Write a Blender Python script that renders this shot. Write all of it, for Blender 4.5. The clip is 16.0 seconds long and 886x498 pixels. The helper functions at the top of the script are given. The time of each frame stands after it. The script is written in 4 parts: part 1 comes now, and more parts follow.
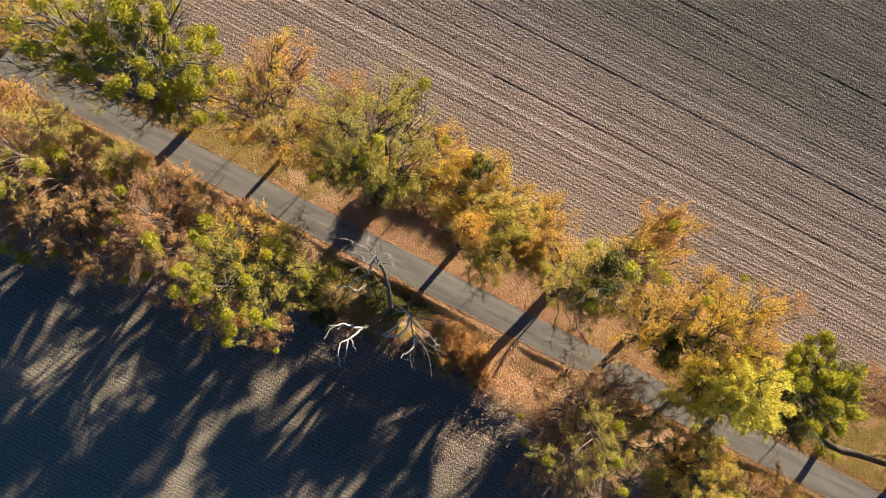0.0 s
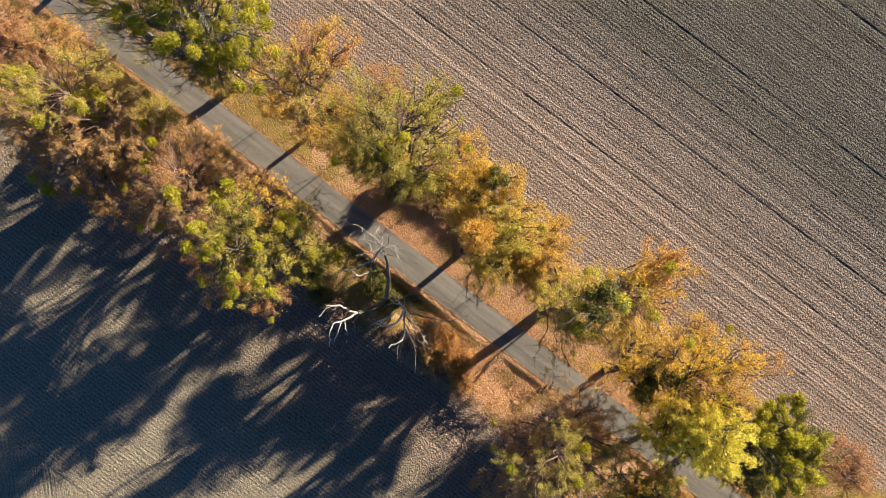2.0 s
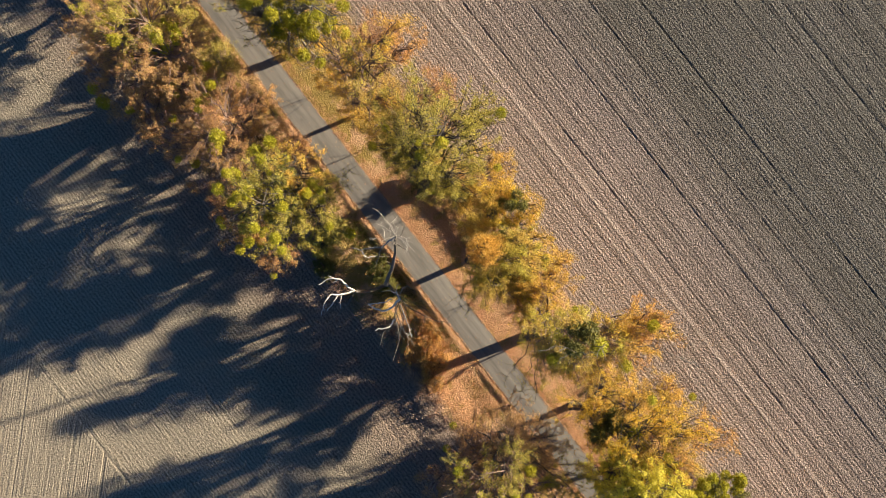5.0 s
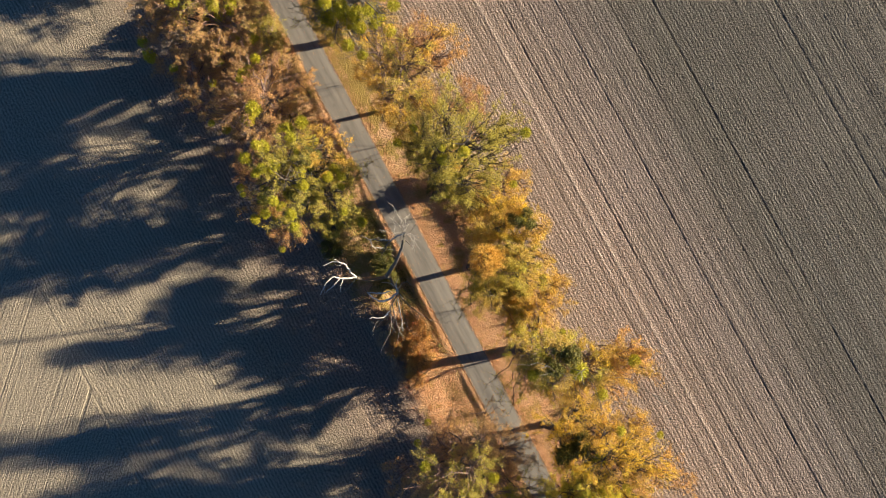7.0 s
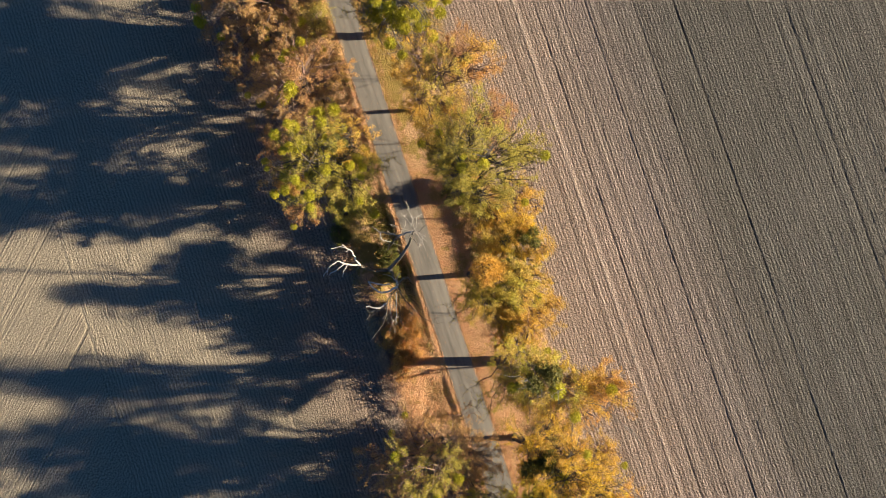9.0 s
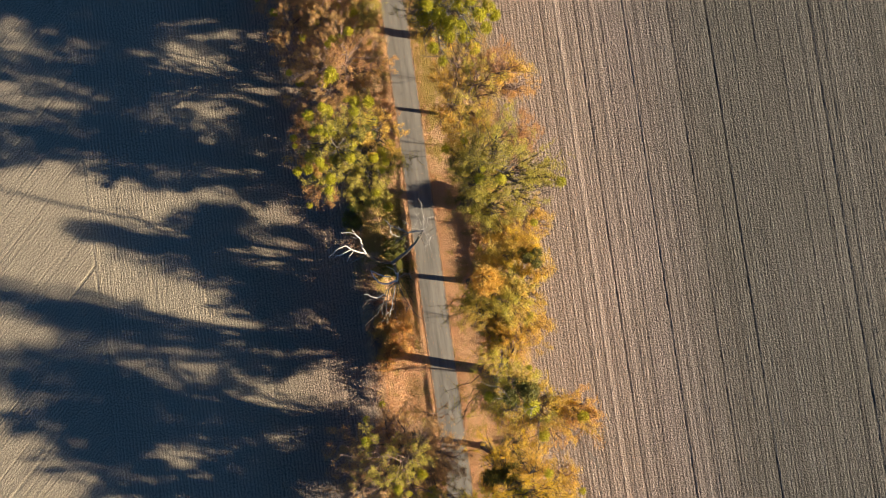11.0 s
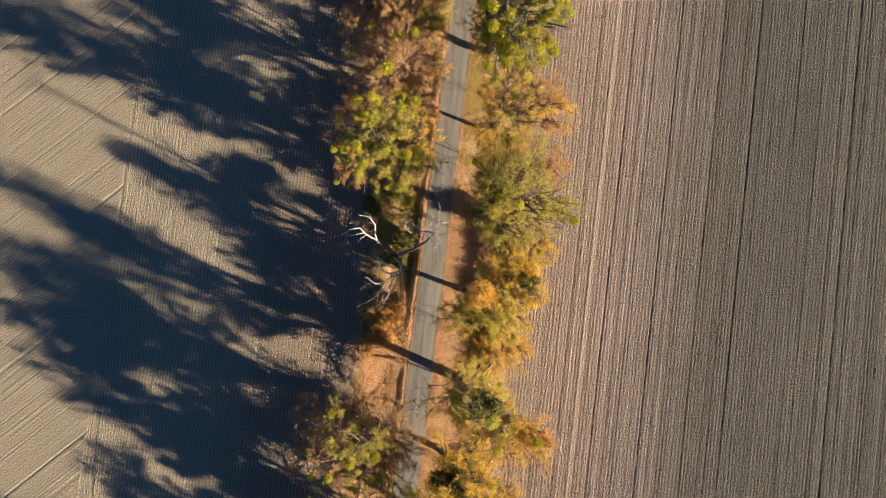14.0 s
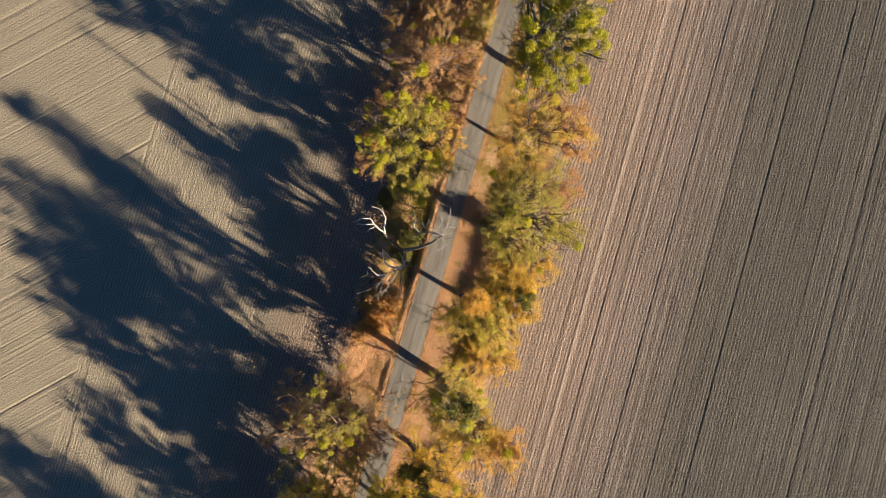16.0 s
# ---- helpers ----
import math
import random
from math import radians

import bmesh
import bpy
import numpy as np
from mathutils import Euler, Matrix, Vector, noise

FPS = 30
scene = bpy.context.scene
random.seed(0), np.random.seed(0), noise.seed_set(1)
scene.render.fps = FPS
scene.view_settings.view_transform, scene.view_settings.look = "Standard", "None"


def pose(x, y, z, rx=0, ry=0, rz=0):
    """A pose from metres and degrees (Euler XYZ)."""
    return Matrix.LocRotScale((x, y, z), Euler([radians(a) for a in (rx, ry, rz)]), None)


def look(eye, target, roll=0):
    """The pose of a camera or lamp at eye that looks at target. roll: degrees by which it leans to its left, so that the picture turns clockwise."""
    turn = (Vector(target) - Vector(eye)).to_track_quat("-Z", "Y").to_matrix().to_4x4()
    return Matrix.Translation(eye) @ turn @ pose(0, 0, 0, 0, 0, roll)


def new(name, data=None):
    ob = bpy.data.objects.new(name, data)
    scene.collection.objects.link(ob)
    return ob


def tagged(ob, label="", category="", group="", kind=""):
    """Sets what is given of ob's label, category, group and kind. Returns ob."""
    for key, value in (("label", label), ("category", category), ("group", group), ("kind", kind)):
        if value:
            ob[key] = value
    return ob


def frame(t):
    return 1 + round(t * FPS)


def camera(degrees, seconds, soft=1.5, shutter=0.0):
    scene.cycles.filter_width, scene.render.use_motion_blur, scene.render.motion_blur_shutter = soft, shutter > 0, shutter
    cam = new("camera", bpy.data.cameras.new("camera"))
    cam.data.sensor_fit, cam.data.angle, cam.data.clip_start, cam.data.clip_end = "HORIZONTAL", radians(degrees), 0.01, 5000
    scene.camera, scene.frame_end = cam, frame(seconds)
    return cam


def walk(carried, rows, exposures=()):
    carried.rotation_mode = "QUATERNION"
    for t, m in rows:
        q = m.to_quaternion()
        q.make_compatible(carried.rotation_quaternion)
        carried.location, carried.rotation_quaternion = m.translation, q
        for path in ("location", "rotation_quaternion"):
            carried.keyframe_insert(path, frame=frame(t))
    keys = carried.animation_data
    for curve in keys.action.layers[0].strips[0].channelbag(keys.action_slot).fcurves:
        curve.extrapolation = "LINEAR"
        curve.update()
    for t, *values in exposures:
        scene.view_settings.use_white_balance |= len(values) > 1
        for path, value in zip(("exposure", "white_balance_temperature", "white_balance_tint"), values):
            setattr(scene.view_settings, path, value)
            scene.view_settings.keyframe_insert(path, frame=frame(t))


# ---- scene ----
cam = camera(73.7, 16.0, soft=0.8)
# seconds, eye, tilt ahead, tilt aside, heading
PATH = [
    (0, (2.444, -0.632, 67.485), 1.078, -0.343, -63.003),
    (1, (2.341, -0.617, 68.410), 1.186, -0.298, -58.221),
    (2, (2.250, -0.601, 69.365), 1.294, -0.252, -53.077),
    (3, (2.171, -0.583, 70.344), 1.401, -0.207, -48.040),
    (4, (2.102, -0.562, 71.343), 1.509, -0.161, -43.066),
    (4.7, (2.061, -0.547, 72.051), 1.585, -0.129, -39.558),
    (6, (1.999, -0.515, 73.383), 1.725, -0.070, -32.992),
    (7, (1.965, -0.488, 74.415), 1.833, -0.025, -28.033),
    (8, (1.941, -0.460, 75.449), 1.941, 0.021, -23.222),
    (9.2, (1.928, -0.423, 76.687), 2.070, 0.076, -17.318),
    (10.3, (1.931, -0.386, 77.812), 2.189, 0.126, -11.583),
    (11.5, (1.949, -0.343, 79.022), 2.318, 0.180, -5.352),
    (12.5, (1.976, -0.305, 80.010), 2.426, 0.226, -0.440),
    (13.5, (2.015, -0.265, 80.977), 2.534, 0.272, 4.375),
    (14.5, (2.065, -0.223, 81.916), 2.642, 0.317, 9.168),
    (15.3, (2.113, -0.188, 82.645), 2.728, 0.354, 12.926),
    (16, (2.161, -0.156, 83.265), 2.804, 0.385, 16.177),
]
walk(cam, [(t, pose(*eye, ahead, aside, heading)) for t, eye, ahead, aside, heading in PATH],
     exposures=[(0, 1.38, 6150, 10), (0.7, 1.47, 6180, 10), (4.5, 1.50, 6280, 10), (8.5, 1.54, 6450, 10), (16, 1.48, 6570, 11)])

# ---- sky, sun and exposure ----
SUN_AZ, SUN_EL = radians(-15.0), radians(18.5)
world = bpy.data.worlds.new("sky")
scene.world = world
world.use_nodes = True
wn, wl = world.node_tree.nodes, world.node_tree.links
sky = wn.new("ShaderNodeTexSky")
sky.sky_type, sky.sun_disc = "NISHITA", False
sky.sun_elevation, sky.sun_rotation = SUN_EL, math.pi / 2 - SUN_AZ
sky.altitude, sky.air_density, sky.dust_density, sky.ozone_density = 2000, 0.68, 0.05, 6.0
clear = wn.new("ShaderNodeMix")
clear.data_type, clear.blend_type = "RGBA", "MULTIPLY"
clear.inputs[0].default_value, clear.inputs[7].default_value = 1.0, (0.86, 1.02, 0.95, 1)
wl.new(sky.outputs[0], clear.inputs[6])
wl.new(clear.outputs[2], wn["Background"].inputs[0])
wn["Background"].inputs[1].default_value = 0.050
sun_data = bpy.data.lights.new("sun", "SUN")
sun_data.energy, sun_data.angle, sun_data.color = 5.0, radians(0.9), (1.0, 0.84, 0.60)
sun = new("sun", sun_data)
to_sun = Vector((math.cos(SUN_AZ) * math.cos(SUN_EL), math.sin(SUN_AZ) * math.cos(SUN_EL), math.sin(SUN_EL)))
sun.matrix_world = look(to_sun * 100, (0, 0, 0))


# ---- materials ----
def material(name):
    m = bpy.data.materials.new(name)
    m.use_nodes = True
    return m, m.node_tree.nodes, m.node_tree.links, m.node_tree.nodes["Principled BSDF"]


def ramp(nodes, stops, mode="LINEAR"):
    r = nodes.new("ShaderNodeValToRGB")
    r.color_ramp.interpolation = mode
    e = r.color_ramp.elements
    while len(e) < len(stops):
        e.new(0.5)
    for el, (p, c) in zip(e, stops):
        el.position, el.color = p, (*c, 1)
    return r


def noise_tex(nodes, links, scale, detail=4, vec=None, rough=0.55):
    n = nodes.new("ShaderNodeTexNoise")
    n.inputs["Scale"].default_value, n.inputs["Detail"].default_value = scale, detail
    n.inputs["Roughness"].default_value = rough
    if vec:
        links.new(vec, n.inputs["Vector"])
    return n


def mix(nodes, links, kind, fac, a, b):
    n = nodes.new("ShaderNodeMix")
    n.data_type, n.blend_type = "RGBA", kind
    for value, socket in ((fac, n.inputs[0]), (a, n.inputs[6]), (b, n.inputs[7])):
        if isinstance(value, (int, float)):
            socket.default_value = value
        elif isinstance(value, tuple):
            socket.default_value = (*value, 1)
        else:
            links.new(value, socket)
    return n.outputs[2]


def calc(nodes, links, op, a, b=0.0, c=0.0):
    n = nodes.new("ShaderNodeMath")
    n.operation = op
    for value, socket in zip((a, b, c), n.inputs):
        if isinstance(value, (int, float)):
            socket.default_value = value
        else:
            links.new(value, socket)
    return n.outputs[0]


def remap(nodes, links, value, a, b, lo=0.0, hi=1.0):
    n = nodes.new("ShaderNodeMapRange")
    n.interpolation_type = "SMOOTHSTEP"
    links.new(value, n.inputs[0])
    for i, v in enumerate((a, b, lo, hi)):
        n.inputs[i + 1].default_value = v
    return n.outputs[0]


def stretched(nodes, links, vec, sx, sy, sz=1.0, turn=0.0):
    n = nodes.new("ShaderNodeMapping")
    n.inputs["Scale"].default_value = (sx, sy, sz)
    n.inputs["Rotation"].default_value = (0, 0, turn)
    links.new(vec, n.inputs["Vector"])
    return n.outputs[0]


def slanted(nodes, links, across, along):
    """Coordinates that change fast across the drill grooves and slowly along them."""
    n = nodes.new("ShaderNodeCombineXYZ")
    links.new(calc(nodes, links, "MULTIPLY", across, 2.4), n.inputs[0])
    links.new(calc(nodes, links, "MULTIPLY", along, 0.03), n.inputs[1])
    return n.outputs[0]


def leaf_material(name, first, second, glow=0.35, patch=0.45):
    """Leaves in two palettes that change over from clump to clump, each leaf of its own shade."""
    m, n, l, b = material(name)
    geo = n.new("ShaderNodeNewGeometry")
    rnd = geo.outputs["Random Per Island"]
    steps = lambda cols: [(i / (len(cols) - 1), c) for i, c in enumerate(cols)]
    r1, r2 = ramp(n, steps(first)), ramp(n, steps(second))
    l.new(rnd, r1.inputs[0]), l.new(rnd, r2.inputs[0])
    patches = noise_tex(n, l, patch, 3, geo.outputs["Position"])
    col = mix(n, l, "MIX", remap(n, l, patches.outputs[0], 0.42, 0.58), r1.outputs[0], r2.outputs[0])
    shade = calc(n, l, "FRACT", calc(n, l, "MULTIPLY", rnd, 37.0))
    col = mix(n, l, "MULTIPLY", 0.8, col, ramp_out(n, l, shade, (0.52, 0.48, 0.43), (1, 1, 1), 0.0, 0.7))
    l.new(col, b.inputs["Base Color"])
    b.inputs["Roughness"].default_value = 0.55
    b.inputs["Specular IOR Level"].default_value = 0.25
    t = n.new("ShaderNodeBsdfTranslucent")
    l.new(col, t.inputs[0])
    ms = n.new("ShaderNodeMixShader")
    ms.inputs[0].default_value = glow
    l.new(b.outputs[0], ms.inputs[1]), l.new(t.outputs[0], ms.inputs[2])
    l.new(ms.outputs[0], n["Material Output"].inputs[0])
    return m


def ramp_out(n, l, value, lo, hi, a=0.3, b=0.7):
    r = ramp(n, [(a, lo), (b, hi)])
    l.new(value, r.inputs[0])
    return r.outputs[0]


def bark_material(name, dark, light):
    m, n, l, b = material(name)
    geo = n.new("ShaderNodeNewGeometry")
    v = stretched(n, l, geo.outputs["Position"], 6, 6, 1.6)
    grain = noise_tex(n, l, 2.0, 6, v, 0.65)
    moss = noise_tex(n, l, 0.7, 3, geo.outputs["Position"])
    col = ramp_out(n, l, grain.outputs[0], dark, light)
    col = mix(n, l, "MIX", remap(n, l, moss.outputs[0], 0.55, 0.75, 0, 0.45), col, (0.09, 0.10, 0.045))
    l.new(col, b.inputs["Base Color"])
    b.inputs["Roughness"].default_value = 0.9
    bump = n.new("ShaderNodeBump")
    bump.inputs["Strength"].default_value, bump.inputs["Distance"].default_value = 0.7, 0.05
    l.new(grain.outputs[0], bump.inputs["Height"]), l.new(bump.outputs[0], b.inputs["Normal"])
    return m


bark = bark_material("bark", (0.035, 0.028, 0.022), (0.15, 0.12, 0.095))
grey_bark = bark_material("grey_bark", (0.085, 0.078, 0.068), (0.30, 0.275, 0.24))
dead_wood = bark_material("dead_wood", (0.42, 0.39, 0.35), (0.80, 0.77, 0.72))
weathered_wood = bark_material("weathered_wood", (0.17, 0.15, 0.13), (0.52, 0.48, 0.43))
dark_dead_wood = bark_material("dark_dead_wood", (0.06, 0.05, 0.045), (0.22, 0.19, 0.16))
red_twig = bark_material("red_twig", (0.12, 0.075, 0.06), (0.36, 0.235, 0.185))

gold = leaf_material("gold_leaves", [(0.824, 0.556, 0.032), (0.927, 0.680, 0.054), (0.762, 0.443, 0.032), (0.930, 0.742, 0.108)],
                     [(0.680, 0.360, 0.086), (0.762, 0.443, 0.108), (0.474, 0.422, 0.076), (0.783, 0.484, 0.108)], 0.35, 0.38)
lemon = leaf_material("lemon_leaves", [(0.913, 0.777, 0.072), (0.930, 0.861, 0.168), (0.851, 0.735, 0.060), (0.798, 0.735, 0.120)],
                      [(0.819, 0.714, 0.084), (0.714, 0.651, 0.096), (0.913, 0.798, 0.120), (0.871, 0.714, 0.072)])
autumn = leaf_material("mixed_autumn_leaves", [(0.54, 0.51, 0.072), (0.74, 0.61, 0.072), (0.41, 0.40, 0.072), (0.81, 0.65, 0.096)],
                       [(0.74, 0.48, 0.096), (0.81, 0.59, 0.120), (0.60, 0.39, 0.120), (0.70, 0.55, 0.120)], 0.35, 0.35)
olive = leaf_material("olive_leaves", [(0.36, 0.33, 0.060), (0.52, 0.46, 0.075), (0.62, 0.52, 0.080), (0.50, 0.37, 0.095)],
                      [(0.66, 0.46, 0.105), (0.46, 0.41, 0.070), (0.31, 0.30, 0.068), (0.64, 0.52, 0.095)])
yellow_green = leaf_material("yellow_green_leaves", [(0.343, 0.343, 0.050), (0.544, 0.506, 0.050), (0.696, 0.601, 0.059), (0.258, 0.267, 0.050)],
                             [(0.649, 0.525, 0.079), (0.496, 0.439, 0.059), (0.620, 0.439, 0.099), (0.382, 0.363, 0.069)])
rust = leaf_material("rust_leaves", [(0.590, 0.294, 0.138), (0.682, 0.368, 0.180), (0.476, 0.240, 0.124), (0.528, 0.340, 0.111)],
                     [(0.528, 0.368, 0.111), (0.652, 0.340, 0.138), (0.435, 0.230, 0.132), (0.590, 0.387, 0.138)])
amber = leaf_material("amber_leaves", [(0.78, 0.45, 0.072), (0.86, 0.55, 0.080), (0.67, 0.37, 0.080), (0.73, 0.55, 0.080)],
                      [(0.61, 0.48, 0.080), (0.73, 0.42, 0.096), (0.82, 0.59, 0.080), (0.57, 0.37, 0.096)])
orange = leaf_material("orange_leaves", [(0.800, 0.408, 0.093), (0.880, 0.510, 0.149), (0.670, 0.326, 0.093), (0.860, 0.571, 0.149)],
                       [(0.710, 0.367, 0.131), (0.820, 0.490, 0.168), (0.630, 0.347, 0.131), (0.780, 0.510, 0.111)])
tan = leaf_material("tan_orange_leaves", [(0.78, 0.44, 0.07), (0.86, 0.54, 0.10), (0.68, 0.35, 0.06), (0.82, 0.56, 0.09)],
                    [(0.76, 0.45, 0.08), (0.70, 0.38, 0.09), (0.84, 0.55, 0.10), (0.62, 0.34, 0.07)])
brown = leaf_material("brown_leaves", [(0.556, 0.343, 0.162), (0.688, 0.411, 0.180), (0.485, 0.352, 0.113), (0.606, 0.304, 0.170)],
                      [(0.606, 0.450, 0.123), (0.536, 0.294, 0.162), (0.738, 0.470, 0.170), (0.435, 0.274, 0.142)])
mistletoe_green = leaf_material("mistletoe_green", [(0.45, 0.43, 0.030), (0.64, 0.57, 0.033), (0.35, 0.34, 0.030), (0.56, 0.49, 0.033)],
                                [(0.40, 0.39, 0.033), (0.57, 0.52, 0.033), (0.48, 0.46, 0.033), (0.31, 0.32, 0.033)], 0.25)
dark_green = leaf_material("dark_green_leaves", [(0.10, 0.11, 0.030), (0.17, 0.17, 0.034), (0.22, 0.21, 0.034), (0.08, 0.08, 0.022)],
                           [(0.14, 0.14, 0.034), (0.24, 0.22, 0.045), (0.11, 0.11, 0.034), (0.30, 0.27, 0.045)], 0.25)
litter = leaf_material("fallen_leaves", [(0.804, 0.401, 0.202), (0.930, 0.565, 0.340), (0.621, 0.319, 0.185), (0.930, 0.661, 0.403)],
                       [(0.930, 0.589, 0.248), (0.751, 0.401, 0.248), (0.907, 0.518, 0.280), (0.930, 0.707, 0.340)], 0.15)
grass_blades = leaf_material("grass_blades", [(0.42, 0.36, 0.08), (0.60, 0.47, 0.13), (0.28, 0.28, 0.06), (0.66, 0.50, 0.18)],
                             [(0.52, 0.41, 0.10), (0.34, 0.32, 0.07), (0.60, 0.45, 0.15), (0.44, 0.36, 0.09)], 0.2)


def ground_material():
    """Ploughed loam either side, leaf-strewn verges in between, told apart by the distance from the lane."""
    m, n, l, b = material("ground_soil")
    geo = n.new("ShaderNodeNewGeometry")
    pos = geo.outputs["Position"]
    sep = n.new("ShaderNodeSeparateXYZ")
    l.new(pos, sep.inputs[0])
    x = sep.outputs[0]
    # soil: bands along the drill rows, clods, pale dry crumbs
    bands = noise_tex(n, l, 1.0, 5, stretched(n, l, pos, 1.7, 0.008), 0.75)
    blotch = noise_tex(n, l, 0.06, 5, pos)
    clods = noise_tex(n, l, 4.0, 6, pos, 0.75)
    cell = n.new("ShaderNodeTexVoronoi")
    cell.inputs["Scale"].default_value = 5.5
    l.new(pos, cell.inputs["Vector"])
    y = sep.outputs[1]
    sway = calc(n, l, "MULTIPLY", noise_tex(n, l, 0.5, 4, pos).outputs[0], remap(n, l, x, 9.0, 12.0, 5.0, 3.2))
    fine = noise_tex(n, l, 7.0, 3, pos, 0.6)
    crumb = calc(n, l, "ADD", calc(n, l, "MULTIPLY", clods.outputs[0], 0.5), calc(n, l, "MULTIPLY", fine.outputs[0], 0.5))
    ridge = calc(n, l, "SINE", calc(n, l, "ADD", calc(n, l, "MULTIPLY", x, 2 * math.pi / 0.46), sway))
    slant = calc(n, l, "MULTIPLY", calc(n, l, "SUBTRACT", x, y), 0.7071)
    cross = calc(n, l, "SINE", calc(n, l, "ADD", calc(n, l, "MULTIPLY", slant, 2 * math.pi / 0.42), calc(n, l, "MULTIPLY", sway, 0.5)))
    far_west = remap(n, l, x, -43.9, -44.3)
    lines = calc(n, l, "ADD", calc(n, l, "MULTIPLY", ridge, calc(n, l, "SUBTRACT", 1.0, far_west)), calc(n, l, "MULTIPLY", cross, far_west))
    dry = calc(n, l, "ADD", crumb, calc(n, l, "MULTIPLY", lines, calc(n, l, "ADD", remap(n, l, x, -43.9, -44.3, 0.024, 0.016), remap(n, l, x, 9.0, 12.0, 0.0, 0.010))))
    soil = ramp_out(n, l, dry, (0.055, 0.050, 0.050), (0.288, 0.264, 0.268), 0.43, 0.57)
    soil = mix(n, l, "MULTIPLY", 0.68, soil, ramp_out(n, l, bands.outputs[0], (0.55, 0.53, 0.52), (1.1, 1.1, 1.1), 0.36, 0.62))
    soil = mix(n, l, "MULTIPLY", 0.5, soil, ramp_out(n, l, blotch.outputs[0], (0.72, 0.74, 0.68), (1.0, 1.0, 1.0)))
    lanes = noise_tex(n, l, 1.0, 2, stretched(n, l, pos, 1.5, 0.003), 0.5)
    soil = mix(n, l, "MULTIPLY", 0.58, soil, ramp_out(n, l, lanes.outputs[0], (0.66, 0.65, 0.64), (1.06, 1.06, 1.06), 0.38, 0.52))
    # far soil: olive tint, darkened in colour for the clods' shaded sides seen there
    far_shade_tint = mix(n, l, "MULTIPLY", 1.0, soil, (0.81, 0.83, 0.75))
    soil = mix(n, l, "MIX", remap(n, l, x, 28.0, 42.0), soil, far_shade_tint)
    # pinkish near the lane; the extra brightness is lighting put into the colour
    warm_lit = mix(n, l, "MULTIPLY", 1.0, soil, (2.30, 1.93, 1.60))
    soil = mix(n, l, "MIX", remap(n, l, x, 44.0, 12.0), soil, warm_lit)
    # west soil: paler colour stands in for clod faces turned to the sun
    west = ramp_out(n, l, dry, (0.125, 0.107, 0.082), (0.46, 0.397, 0.303), 0.42, 0.58)
    west = mix(n, l, "MULTIPLY", 0.4, west, ramp_out(n, l, bands.outputs[0], (0.7, 0.68, 0.66), (1.0, 1.0, 1.0), 0.35, 0.65))
    west = mix(n, l, "MIX", remap(n, l, x, -24.0, -13.0, 0.0, 0.75), west, mix(n, l, "MULTIPLY", 1.0, west, (1.04, 0.90, 0.94)))
    soil = mix(n, l, "MIX", remap(n, l, x, 2.0, -12.0), soil, west)
    track = calc(n, l, "ABSOLUTE", calc(n, l, "SUBTRACT", calc(n, l, "ADD", x, calc(n, l, "MULTIPLY", crumb, 0.5)), 21.95))
    soil = mix(n, l, "MIX", remap(n, l, track, 0.34, 0.08, 0.0, 0.5), soil, (0.54, 0.43, 0.36))
    # verge: leaf litter with grass showing through
    lit = noise_tex(n, l, 9.0, 6, pos, 0.8)
    leafy = ramp(n, [(0.3, (0.30, 0.18, 0.10)), (0.45, (0.60, 0.37, 0.21)), (0.6, (0.78, 0.51, 0.31)), (0.75, (0.86, 0.63, 0.42))])
    l.new(lit.outputs[0], leafy.inputs[0])
    green = ramp_out(n, l, lit.outputs[0], (0.24, 0.18, 0.05), (0.58, 0.42, 0.14))
    patch = noise_tex(n, l, 0.35, 4, pos)
    verge = mix(n, l, "MIX", remap(n, l, calc(n, l, "ADD", patch.outputs[0], calc(n, l, "ADD", calc(n, l, "MULTIPLY", remap(n, l, x, -4.0, -5.5, 0.0, 0.14), remap(n, l, y, -5.0, 4.0)), calc(n, l, "ADD", remap(n, l, y, -36.0, -42.0, 0.0, 0.15), remap(n, l, calc(n, l, "ADD", y, calc(n, l, "MULTIPLY", x, 2.0)), 18.0, 30.0, 0.0, 0.17)))), 0.52, 0.62), leafy.outputs[0], green)
    wob = calc(n, l, "MULTIPLY", calc(n, l, "SUBTRACT", noise_tex(n, l, 0.5, 5, pos).outputs[0], 0.5), 4.0)
    off = calc(n, l, "ADD", calc(n, l, "ABSOLUTE", calc(n, l, "SUBTRACT", x, 1.4)), wob)
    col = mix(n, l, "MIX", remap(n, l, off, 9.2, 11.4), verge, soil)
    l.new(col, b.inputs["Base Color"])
    b.inputs["Roughness"].default_value = 0.95
    b.inputs["Specular IOR Level"].default_value = 0.15
    h = calc(n, l, "ADD", clods.outputs[0], calc(n, l, "MULTIPLY", cell.outputs[0], remap(n, l, x, -26.0, -30.0, 0.8, 0.3)))
    h = calc(n, l, "ADD", h, calc(n, l, "MULTIPLY", fine.outputs[0], 0.9))
    h = calc(n, l, "MULTIPLY", h, calc(n, l, "ADD", remap(n, l, x, -19.0, -31.0, 0.95, 0.48), calc(n, l, "ADD", remap(n, l, x, -8.0, -12.0, 0.25, 0.0), remap(n, l, x, 11.0, 15.0, 0.0, -0.2))))
    streak = noise_tex(n, l, 1.0, 4, stretched(n, l, pos, 5.0, 0.7), 0.6)
    h = calc(n, l, "ADD", h, calc(n, l, "MULTIPLY", streak.outputs[0], calc(n, l, "MULTIPLY", remap(n, l, x, -9.0, -12.0), remap(n, l, x, -44.3, -43.9, 0.25, 0.75))))
